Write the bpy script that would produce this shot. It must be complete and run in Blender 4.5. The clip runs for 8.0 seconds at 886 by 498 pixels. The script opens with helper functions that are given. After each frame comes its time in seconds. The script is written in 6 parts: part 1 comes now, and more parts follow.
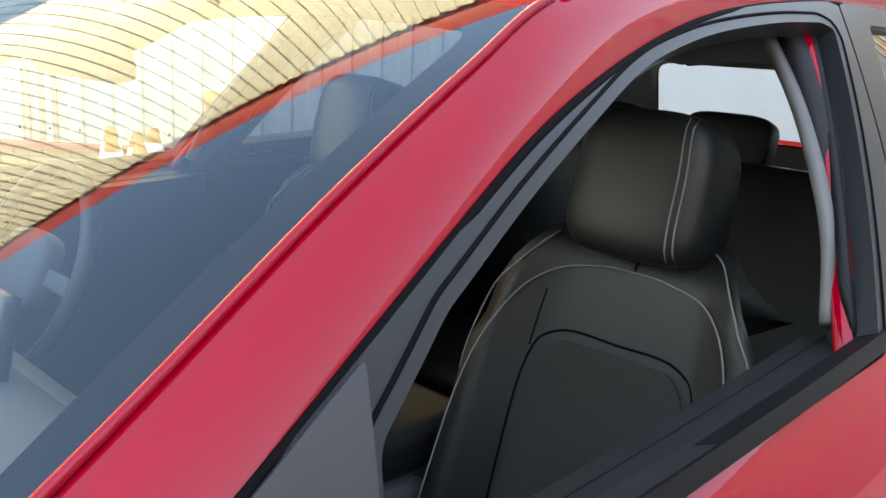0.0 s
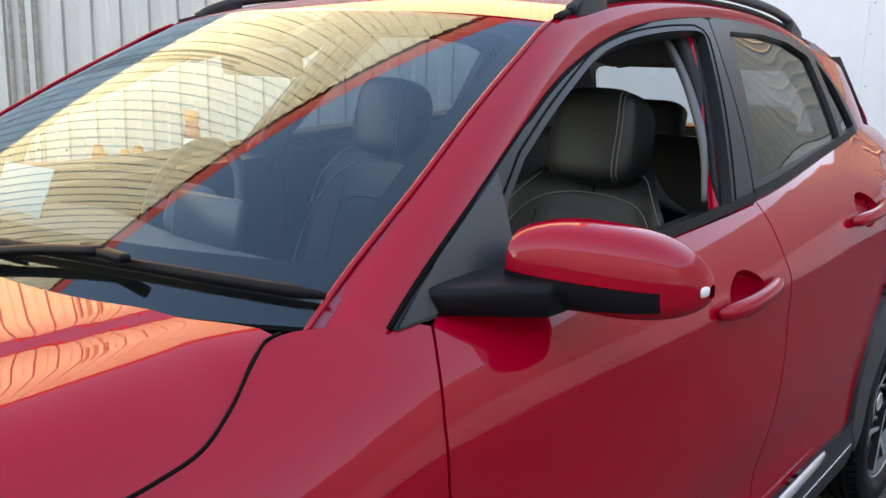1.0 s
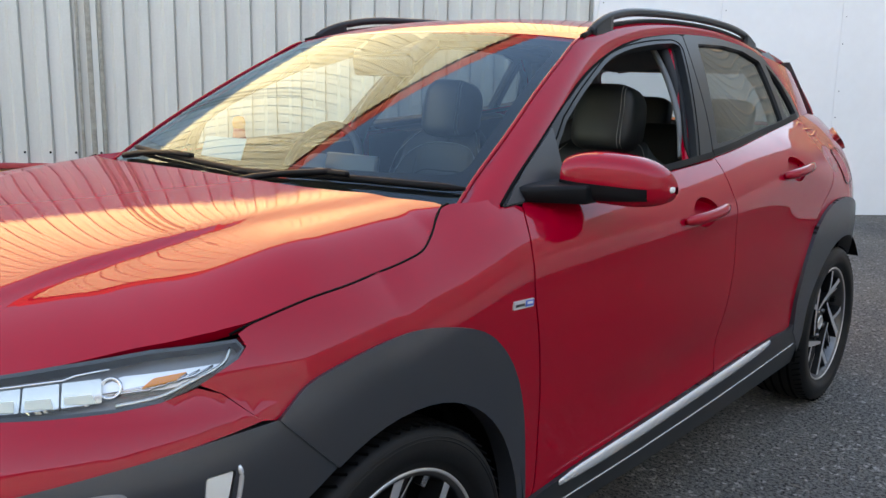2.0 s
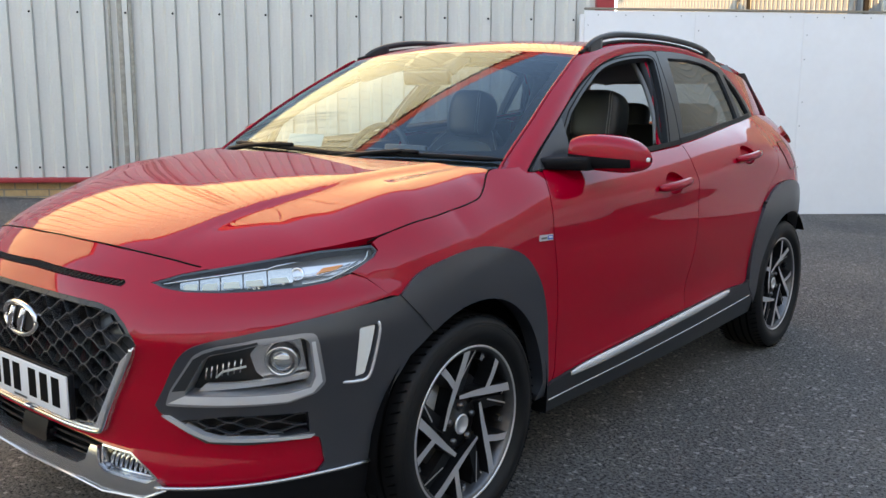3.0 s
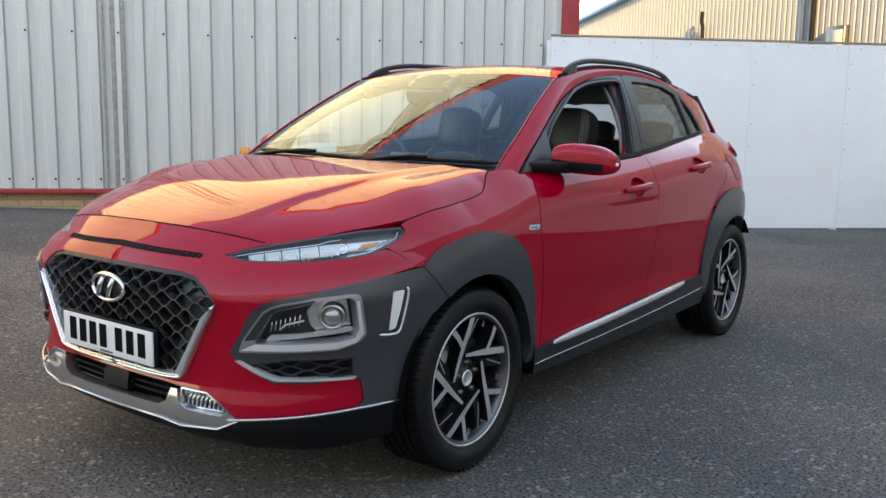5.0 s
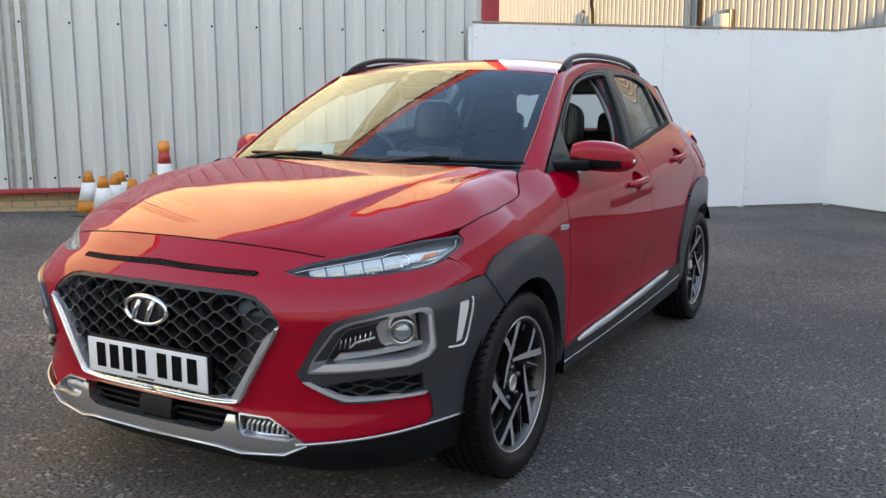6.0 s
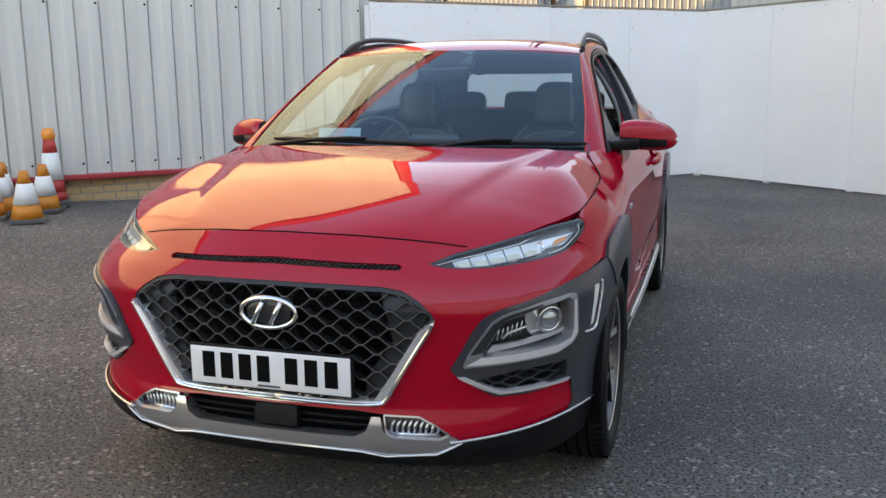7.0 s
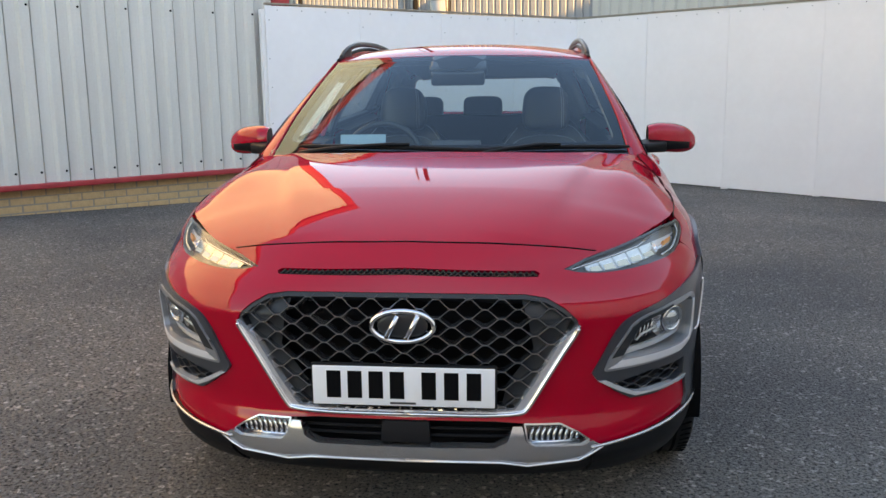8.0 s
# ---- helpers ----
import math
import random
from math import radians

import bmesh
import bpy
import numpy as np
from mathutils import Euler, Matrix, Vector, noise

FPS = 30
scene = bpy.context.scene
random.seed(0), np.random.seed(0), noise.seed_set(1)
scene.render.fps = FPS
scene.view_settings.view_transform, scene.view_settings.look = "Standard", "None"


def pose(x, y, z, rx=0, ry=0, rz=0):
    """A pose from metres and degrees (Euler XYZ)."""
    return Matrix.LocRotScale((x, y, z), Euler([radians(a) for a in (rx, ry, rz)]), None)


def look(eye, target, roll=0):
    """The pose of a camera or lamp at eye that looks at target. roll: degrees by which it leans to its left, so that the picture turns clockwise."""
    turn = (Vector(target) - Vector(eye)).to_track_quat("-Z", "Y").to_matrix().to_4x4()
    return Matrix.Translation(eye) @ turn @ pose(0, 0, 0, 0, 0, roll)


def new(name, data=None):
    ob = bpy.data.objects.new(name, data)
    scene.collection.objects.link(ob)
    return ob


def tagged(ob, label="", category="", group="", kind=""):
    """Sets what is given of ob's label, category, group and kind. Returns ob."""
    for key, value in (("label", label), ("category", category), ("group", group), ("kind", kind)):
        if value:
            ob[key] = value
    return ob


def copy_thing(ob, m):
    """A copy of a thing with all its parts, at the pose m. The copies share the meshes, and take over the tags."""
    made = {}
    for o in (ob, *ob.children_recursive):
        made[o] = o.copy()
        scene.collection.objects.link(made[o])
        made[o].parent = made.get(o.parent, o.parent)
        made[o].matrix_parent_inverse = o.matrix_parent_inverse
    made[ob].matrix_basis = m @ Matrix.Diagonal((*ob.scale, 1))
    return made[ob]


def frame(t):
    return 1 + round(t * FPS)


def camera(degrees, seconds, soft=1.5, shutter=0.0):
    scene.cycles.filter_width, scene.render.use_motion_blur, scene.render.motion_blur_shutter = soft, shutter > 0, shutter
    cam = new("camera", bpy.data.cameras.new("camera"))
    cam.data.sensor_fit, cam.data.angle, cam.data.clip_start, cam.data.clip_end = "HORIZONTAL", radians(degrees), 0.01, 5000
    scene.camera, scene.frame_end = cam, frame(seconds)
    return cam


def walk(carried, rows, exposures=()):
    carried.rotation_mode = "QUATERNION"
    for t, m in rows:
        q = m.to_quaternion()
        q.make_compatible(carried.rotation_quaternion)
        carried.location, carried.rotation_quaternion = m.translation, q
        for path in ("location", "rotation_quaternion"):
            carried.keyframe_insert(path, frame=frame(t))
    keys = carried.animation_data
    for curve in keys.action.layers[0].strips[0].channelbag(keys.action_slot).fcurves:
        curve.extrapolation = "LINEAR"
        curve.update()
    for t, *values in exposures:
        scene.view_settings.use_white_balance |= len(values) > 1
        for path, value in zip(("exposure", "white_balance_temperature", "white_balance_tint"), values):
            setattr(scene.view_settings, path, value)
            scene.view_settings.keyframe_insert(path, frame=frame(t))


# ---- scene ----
cam = camera(53.3, 8.0)
PATH = [
    (0, (1.101, 0.367, 1.384), (-0.249, 1.762, 0.923), 3.3),
    (0.5, (1.291, 0.008, 1.376), (-0.01, 1.464, 0.943), 2.5),
    (1, (1.489, -0.326, 1.353), (0.227, 1.168, 0.936), 1.5),
    (1.5, (1.719, -0.723, 1.335), (0.451, 0.771, 0.933), 0.9),
    (1.7, (1.809, -0.909, 1.334), (0.544, 0.587, 0.932), 1.2),
    (2.8, (2.282, -1.758, 1.272), (1.02, -0.244, 0.932), 0.1),
    (3, (2.352, -1.928, 1.269), (1.104, -0.403, 0.928), 0.3),
    (3.5, (2.517, -2.248, 1.263), (1.29, -0.705, 0.929), 0.4),
    (4, (2.615, -2.418, 1.244), (1.399, -0.861, 0.938), 0.4),
    (4.5, (2.612, -2.464, 1.228), (1.409, -0.894, 0.936), 0.6),
    (4.7, (2.615, -2.473, 1.232), (1.417, -0.899, 0.94), 0.8),
    (5.8, (2.213, -2.635, 1.283), (1.189, -0.947, 0.966), 0.2),
    (6, (2.068, -2.726, 1.303), (1.117, -0.998, 0.973), -0.0),
    (6.5, (1.654, -2.886, 1.311), (0.882, -1.076, 0.953), -0.7),
    (7, (1.203, -3.021, 1.319), (0.614, -1.148, 0.941), -0.6),
    (7.5, (0.762, -3.128, 1.314), (0.363, -1.204, 0.938), -0.8),
    (8, (0.372, -3.155, 1.325), (0.153, -1.202, 0.955), -0.7),
]
walk(cam, [(t, look(eye, target, roll)) for t, eye, target, roll in PATH], exposures=[(0, 4.05, 10700, 18), (0.5, 3.74, 10300, 18), (1.5, 3.36, 9900, 17), (3.5, 3.26, 9900, 16), (8, 3.15, 9900, 16)])

# ---- light ----
SUN_AZ, SUN_EL = (0.62, -0.785), 18.0
world = bpy.data.worlds.new("world")
scene.world = world
world.use_nodes = True
wn = world.node_tree.nodes
sky = wn.new("ShaderNodeTexSky")
sky.sky_type, sky.sun_disc = "NISHITA", False
sky.air_density, sky.dust_density, sky.ozone_density = 1.0, 0.1, 2.0
sky.sun_elevation, sky.sun_rotation = radians(SUN_EL), math.atan2(SUN_AZ[0], SUN_AZ[1])
world.node_tree.links.new(sky.outputs["Color"], wn["Background"].inputs["Color"])
wn["Background"].inputs["Strength"].default_value = 0.105
sun = new("sun", bpy.data.lights.new("sun", "SUN"))
sun.data.energy, sun.data.angle, sun.data.color = 2.0, radians(0.5), (1.0, 0.71, 0.36)
sun.matrix_world = look((SUN_AZ[0] * 40, SUN_AZ[1] * 40, 40 * math.tan(radians(SUN_EL))), (0, 0, 0))


# ---- materials ----
def material(name, color, rough=0.5, metal=0.0, coat=0.0, var=0.0, scale=8.0, bump=0.0, bump_scale=60.0, spec=0.5, streak=0.0, fine=0.0):
    """Principled surface; var: share of stains, bump: fine relief in metres, streak: vertical runs."""
    m = bpy.data.materials.new(name)
    m.use_nodes = True
    nt = m.node_tree
    p = nt.nodes["Principled BSDF"]
    p.inputs["Base Color"].default_value = (*color, 1)
    p.inputs["Roughness"].default_value = rough
    p.inputs["Metallic"].default_value = metal
    p.inputs["Coat Weight"].default_value = coat
    p.inputs["Coat Roughness"].default_value = 0.012
    p.inputs["Coat IOR"].default_value = 1.5
    p.inputs["Specular IOR Level"].default_value = spec
    co = nt.nodes.new("ShaderNodeTexCoord")
    if var or streak:
        mp = nt.nodes.new("ShaderNodeMapping")
        mp.inputs["Scale"].default_value = (1, 1, 0.06 if streak else 1)
        nt.links.new(co.outputs["Object"], mp.inputs["Vector"])
        n1 = nt.nodes.new("ShaderNodeTexNoise")
        n1.inputs["Scale"].default_value, n1.inputs["Detail"].default_value = scale, 8
        n1.inputs["Roughness"].default_value = 0.65
        nt.links.new(mp.outputs["Vector"], n1.inputs["Vector"])
        n2 = nt.nodes.new("ShaderNodeTexNoise")
        n2.inputs["Scale"].default_value, n2.inputs["Detail"].default_value = scale * 9, 4
        nt.links.new(co.outputs["Object"], n2.inputs["Vector"])
        a = nt.nodes.new("ShaderNodeMath")
        a.operation = "MULTIPLY_ADD"
        a.inputs[1].default_value = max(fine, 0.3)
        nt.links.new(n2.outputs["Fac"], a.inputs[0])
        nt.links.new(n1.outputs["Fac"], a.inputs[2])
        rp = nt.nodes.new("ShaderNodeMapRange")
        rp.inputs["From Min"].default_value, rp.inputs["From Max"].default_value = 0.4, 0.95
        rp.inputs["To Min"].default_value, rp.inputs["To Max"].default_value = 1 - max(var, streak), 1 + max(var, streak) * 0.5
        nt.links.new(a.outputs[0], rp.inputs["Value"])
        mx = nt.nodes.new("ShaderNodeVectorMath")
        mx.operation = "SCALE"
        mx.inputs[0].default_value = color
        nt.links.new(rp.outputs["Result"], mx.inputs["Scale"])
        nt.links.new(mx.outputs["Vector"], p.inputs["Base Color"])
    if bump:
        n3 = nt.nodes.new("ShaderNodeTexNoise")
        n3.inputs["Scale"].default_value, n3.inputs["Detail"].default_value = bump_scale, 5
        nt.links.new(co.outputs["Object"], n3.inputs["Vector"])
        b = nt.nodes.new("ShaderNodeBump")
        b.inputs["Distance"].default_value, b.inputs["Strength"].default_value = bump, 1.0
        nt.links.new(n3.outputs["Fac"], b.inputs["Height"])
        nt.links.new(b.outputs["Normal"], p.inputs["Normal"])
    return m


def glass(name, tint, ior=1.55, sheen=(1, 1, 1)):
    """A thin pane: what passes is tinted, the angle of view drives the gloss."""
    m = bpy.data.materials.new(name)
    m.use_nodes = True
    nt = m.node_tree
    out = nt.nodes["Material Output"]
    nt.nodes.remove(nt.nodes["Principled BSDF"])
    tr, gl = nt.nodes.new("ShaderNodeBsdfTransparent"), nt.nodes.new("ShaderNodeBsdfGlossy")
    tr.inputs["Color"].default_value = (*tint, 1)
    gl.inputs["Roughness"].default_value = 0.0
    gl.inputs["Color"].default_value = (*sheen, 1)
    lw, mx = nt.nodes.new("ShaderNodeLayerWeight"), nt.nodes.new("ShaderNodeMixShader")
    lw.inputs["Blend"].default_value = 0.5
    f0 = ((ior - 1) / (ior + 1)) ** 2
    pw, ma = nt.nodes.new("ShaderNodeMath"), nt.nodes.new("ShaderNodeMath")
    pw.operation, ma.operation = "POWER", "MULTIPLY_ADD"
    pw.inputs[1].default_value, ma.inputs[1].default_value, ma.inputs[2].default_value = 5.0, 1 - f0, f0
    nt.links.new(lw.outputs["Facing"], pw.inputs[0])
    nt.links.new(pw.outputs[0], ma.inputs[0])
    nt.links.new(ma.outputs[0], mx.inputs[0])
    nt.links.new(tr.outputs[0], mx.inputs[1])
    nt.links.new(gl.outputs[0], mx.inputs[2])
    nt.links.new(mx.outputs[0], out.inputs["Surface"])
    return m


def asphalt():
    m = material("asphalt", (0.05, 0.05, 0.052), 0.85)
    nt = m.node_tree
    p = nt.nodes["Principled BSDF"]
    co = nt.nodes.new("ShaderNodeTexCoord")
    v = nt.nodes.new("ShaderNodeTexVoronoi")
    v.inputs["Scale"].default_value = 104
    nt.links.new(co.outputs["Object"], v.inputs["Vector"])
    n = nt.nodes.new("ShaderNodeTexNoise")
    n.inputs["Scale"].default_value, n.inputs["Detail"].default_value = 0.55, 10
    nt.links.new(co.outputs["Object"], n.inputs["Vector"])
    r1 = nt.nodes.new("ShaderNodeValToRGB")
    r1.color_ramp.elements[0].position, r1.color_ramp.elements[1].position = 0.3, 0.72
    r1.color_ramp.elements[0].color, r1.color_ramp.elements[1].color = (0.078, 0.078, 0.080, 1), (0.185, 0.168, 0.148, 1)
    nt.links.new(n.outputs["Fac"], r1.inputs["Fac"])
    # dark pits between the stones
    pit = nt.nodes.new("ShaderNodeTexNoise")
    pit.inputs["Scale"].default_value, pit.inputs["Detail"].default_value, pit.inputs["Roughness"].default_value = 74, 3, 0.66
    nt.links.new(co.outputs["Object"], pit.inputs["Vector"])
    mr = nt.nodes.new("ShaderNodeMapRange")
    mr.inputs["From Min"].default_value, mr.inputs["From Max"].default_value = 0.36, 0.50
    mr.inputs["To Min"].default_value, mr.inputs["To Max"].default_value = 0.06, 1.12
    nt.links.new(pit.outputs["Fac"], mr.inputs["Value"])
    v2 = nt.nodes.new("ShaderNodeTexVoronoi")
    v2.inputs["Scale"].default_value = 60
    nt.links.new(co.outputs["Object"], v2.inputs["Vector"])
    bw2 = nt.nodes.new("ShaderNodeRGBToBW")
    nt.links.new(v2.outputs["Color"], bw2.inputs[0])
    mr2 = nt.nodes.new("ShaderNodeMapRange")
    mr2.inputs["From Min"].default_value, mr2.inputs["From Max"].default_value = 0.74, 0.92
    mr2.inputs["To Min"].default_value, mr2.inputs["To Max"].default_value = 0.95, 2.3
    nt.links.new(bw2.outputs[0], mr2.inputs["Value"])
    both = nt.nodes.new("ShaderNodeMath")
    both.operation = "MULTIPLY"
    nt.links.new(mr.outputs["Result"], both.inputs[0])
    nt.links.new(mr2.outputs["Result"], both.inputs[1])
    mx = nt.nodes.new("ShaderNodeVectorMath")
    mx.operation = "SCALE"
    nt.links.new(r1.outputs["Color"], mx.inputs[0])
    nt.links.new(both.outputs[0], mx.inputs["Scale"])
    nt.links.new(mx.outputs["Vector"], p.inputs["Base Color"])
    b = nt.nodes.new("ShaderNodeBump")
    b.inputs["Distance"].default_value, b.inputs["Strength"].default_value, b.invert = 0.006, 1.0, True
    hs = nt.nodes.new("ShaderNodeMath")
    hs.operation = "MULTIPLY_ADD"
    hs.inputs[1].default_value = -1.2
    nt.links.new(mr.outputs["Result"], hs.inputs[0])
    nt.links.new(v.outputs["Distance"], hs.inputs[2])
    nt.links.new(hs.outputs[0], b.inputs["Height"])
    nt.links.new(b.outputs["Normal"], p.inputs["Normal"])
    return m


PAINT = material("red_metallic_paint", (0.39, 0.001, 0.016), 0.5, coat=0.85, spec=0.0)
PLASTIC = material("grey_plastic_cladding", (0.034, 0.038, 0.046), 0.28, spec=0.6, bump=0.0002, bump_scale=900)
BLACK = material("matt_black_plastic", (0.007, 0.007, 0.0085), 0.5, spec=0.16)
GLOSSBLACK = material("gloss_black_trim", (0.02, 0.021, 0.024), 0.28)
FRAME = material("satin_black_frame", (0.024, 0.027, 0.031), 0.36, spec=0.32)
RUBBER = material("rubber", (0.007, 0.007, 0.008), 0.52, var=0.3, scale=14, spec=0.28)
CHROME = material("chrome", (0.75, 0.76, 0.78), 0.09, metal=1.0)
SATIN = material("satin_silver", (0.74, 0.75, 0.77), 0.24, metal=0.55)
ALLOY = material("machined_alloy", (0.72, 0.72, 0.73), 0.3, metal=0.7)
DARKALLOY = material("dark_alloy", (0.008, 0.008, 0.009), 0.3, spec=0.3)
SKID = material("satin_skid_plate", (0.50, 0.505, 0.52), 0.25, metal=0.9)
BRIGHT = material("bright_chrome_blade", (0.86, 0.87, 0.90), 0.16, metal=0.75)
STEEL = material("brake_steel", (0.16, 0.16, 0.165), 0.4, metal=1.0, var=0.3, scale=20)
LEATHER = material("black_leather", (0.015, 0.0165, 0.0175), 0.46, bump=0.0004, bump_scale=420)
FABRIC = material("charcoal_cloth", (0.026, 0.030, 0.029), 0.8, bump=0.0008, bump_scale=700)
STITCH = material("grey_thread", (0.24, 0.24, 0.235), 0.8)
TRIM = material("grey_pillar_trim", (0.15, 0.155, 0.16), 0.7)
DOORTRIM = material("black_door_trim", (0.018, 0.018, 0.019), 0.55, spec=0.3, bump=0.0002, bump_scale=300)
LINER = material("grey_headliner", (0.2, 0.2, 0.2), 0.9)
# lighter than the plastic itself: includes the bluish sky haze of the windscreen
DASH = material("dashboard_plastic", (0.085, 0.09, 0.098), 0.65, bump=0.00012, bump_scale=300)
# the blue sheen colours the windscreen's reflections, in place of a bluer sky
WSGLASS = glass("windscreen_glass", (0.80, 0.90, 0.90), 1.72, (0.62, 0.84, 1.0))
SIDEGLASS = glass("clear_side_glass", (0.82, 0.9, 0.88), 1.5)
PRIVACY = glass("privacy_glass", (0.24, 0.27, 0.27), 1.55)
LENS = glass("lamp_lens", (0.93, 0.95, 0.96), 1.45)
WHITE = material("white_plate", (0.75, 0.76, 0.78), 0.35)
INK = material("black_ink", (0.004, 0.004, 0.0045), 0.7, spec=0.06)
BLUE = material("blue_enamel", (0.03, 0.12, 0.5), 0.3)
AMBER = material("amber_lens", (0.8, 0.25, 0.04), 0.25)
REDLENS = material("red_tail_lens", (0.35, 0.01, 0.012), 0.12)
LEDWHITE = material("led_white", (0.78, 0.80, 0.78), 0.2)
PAPER = material("pale_blue_card", (0.24, 0.40, 0.47), 0.6)
ASPHALT = asphalt()
CLADDING = material("grey_painted_sheet", (0.57, 0.565, 0.525), 0.5, streak=0.16, scale=5)
# cream sheet for the sunlit gable, darkened and greyed to offset the warm sun
CREAM_SUNLIT = material("cream_painted_sheet", (0.30, 0.305, 0.31), 0.5, streak=0.10, scale=4)
# the same sheet for the shaded wing, its colour lightened to offset the shade
CREAM_SHADED = material("pale_cream_sheet", (0.5, 0.49, 0.45), 0.55, streak=0.12, scale=4)
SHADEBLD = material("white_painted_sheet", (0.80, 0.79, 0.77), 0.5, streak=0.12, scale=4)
REDTRIM = material("red_painted_flashing", (0.42, 0.035, 0.04), 0.5, var=0.25, scale=6)
BRICK = material("buff_brick", (0.52, 0.35, 0.18), 0.85, var=0.25, scale=20, bump=0.002, bump_scale=150)
STAINED = material("rust_stained_sheet_lap", (0.36, 0.34, 0.29), 0.7, var=0.55, scale=11, bump=0.002, bump_scale=60)
MORTAR = material("mortar", (0.28, 0.24, 0.19), 0.9, var=0.2, scale=20)
HOARD = material("white_painted_board", (0.78, 0.775, 0.78), 0.6, var=0.06, scale=1.4)
BLUETRIM = material("blue_verge_trim", (0.12, 0.3, 0.55), 0.5)
CONE_ORANGE = material("orange_cone_plastic", (0.62, 0.2, 0.02), 0.5, var=0.2, scale=18)
CONE_WHITE = material("white_reflective_sleeve", (0.72, 0.72, 0.7), 0.5, var=0.12, scale=15)
CONE_RED = material("red_reflective_sleeve", (0.5, 0.04, 0.03), 0.5, var=0.15, scale=15)
CONE_BASE = material("grey_rubber_base", (0.09, 0.09, 0.085), 0.9, var=0.3, scale=15)
DARKIRON = material("dark_cast_iron_pipe", (0.012, 0.012, 0.014), 0.85, spec=0.1)


# ---- mesh helpers ----
from mathutils.geometry import delaunay_2d_cdt

def part(name, bm, mat, parent=None, label="", smooth=True):
    """Links a bmesh as ONE mesh object under a thing or a part."""
    me = bpy.data.meshes.new(name)
    bm.to_mesh(me)
    bm.free()
    ob = new(name, me)
    me.materials.append(mat)
    if smooth:
        me.shade_smooth()
    if parent is not None:
        ob.parent = parent
    if label:
        tagged(ob, label)
    return ob


def empty(name, parent=None, at=(0, 0, 0)):
    ob = new(name)
    ob.location = at
    ob.empty_display_size = 0.1
    if parent is not None:
        ob.parent = parent
    return ob


def spline1(*pts):
    """A smooth, monotone curve through (x, y) pairs."""
    xs, ys = [p[0] for p in pts], [p[1] for p in pts]
    n = len(xs)
    d = [(ys[i + 1] - ys[i]) / (xs[i + 1] - xs[i]) for i in range(n - 1)]
    m = [d[0]] + [0.0 if d[i - 1] * d[i] <= 0 else 2 * d[i - 1] * d[i] / (d[i - 1] + d[i]) for i in range(1, n - 1)] + [d[-1]]

    def f(x):
        if x <= xs[0]:
            return ys[0] + m[0] * (x - xs[0])
        if x >= xs[-1]:
            return ys[-1] + m[-1] * (x - xs[-1])
        i = 0
        while x > xs[i + 1]:
            i += 1
        h = xs[i + 1] - xs[i]
        t = (x - xs[i]) / h
        return (ys[i] * (1 + 2 * t) * (1 - t) ** 2 + h * m[i] * t * (1 - t) ** 2 + ys[i + 1] * t * t * (3 - 2 * t) + h * m[i + 1] * t * t * (t - 1))
    return f


def sm(*pts, n=6):
    """A smooth open curve through the points."""
    P = [np.array(p, float) for p in pts]
    Q = [2 * P[0] - P[1]] + P + [2 * P[-1] - P[-2]]
    out = []
    for i in range(1, len(Q) - 2):
        a, b, c, d = Q[i - 1], Q[i], Q[i + 1], Q[i + 2]
        for k in range(n):
            t = k / n
            out.append(tuple(0.5 * (2 * b + (c - a) * t + (2 * a - 5 * b + 4 * c - d) * t * t + (3 * b - a - 3 * c + d) * t ** 3)))
    out.append(tuple(P[-1]))
    return out


def dense(ring, h):
    """The closed ring with no edge longer than h and no point twice."""
    out = []
    for i, a in enumerate(ring):
        b = ring[(i + 1) % len(ring)]
        L = math.hypot(b[0] - a[0], b[1] - a[1])
        if L < 1e-5:
            continue
        k = max(1, math.ceil(L / h))
        out += [(a[0] + (b[0] - a[0]) * j / k, a[1] + (b[1] - a[1]) * j / k) for j in range(k)]
    return out


def rounded(ring, r, n=4):
    """The closed ring with its corners rounded off by about r."""
    out = []
    N = len(ring)
    for i in range(N):
        p, a, b = (np.array(ring[k % N], float) for k in (i, i - 1, i + 1))
        la, lb = np.linalg.norm(a - p), np.linalg.norm(b - p)
        s, e = p + (a - p) * min(r / max(la, 1e-9), 0.48), p + (b - p) * min(r / max(lb, 1e-9), 0.48)
        for k in range(n + 1):
            t = k / n
            out.append(tuple(s * (1 - t) ** 2 + 2 * p * t * (1 - t) + e * t * t))
    return out


def inset(ring, d):
    """The closed ring moved inwards by d."""
    A = np.array(ring, float)
    area = 0.5 * sum(A[i - 1][0] * A[i][1] - A[i][0] * A[i - 1][1] for i in range(len(A)))
    out = []
    for i in range(len(A)):
        t = A[(i + 1) % len(A)] - A[i - 1]
        t /= max(np.linalg.norm(t), 1e-9)
        n = np.array((-t[1], t[0])) * (1 if area > 0 else -1)
        out.append(tuple(A[i] + n * d))
    return out


def inside(P, ring):
    x, y = P[:, 0], P[:, 1]
    res = np.zeros(len(P), bool)
    R = np.array(ring)
    for (x0, y0), (x1, y1) in zip(R, np.roll(R, -1, axis=0)):
        if y0 != y1:
            res ^= ((y0 > y) != (y1 > y)) & (x < (x1 - x0) * (y - y0) / (y1 - y0) + x0)
    return res


def near(P, ring, d):
    R = np.array(ring)
    res = np.zeros(len(P), bool)
    for a, b in zip(R, np.roll(R, -1, axis=0)):
        ab = b - a
        t = np.clip(((P - a) @ ab) / max(ab @ ab, 1e-12), 0, 1)
        res |= ((P - (a + t[:, None] * ab)) ** 2).sum(1) < d * d
    return res


CENTRE = np.array((0.0, 1.1, 0.72))


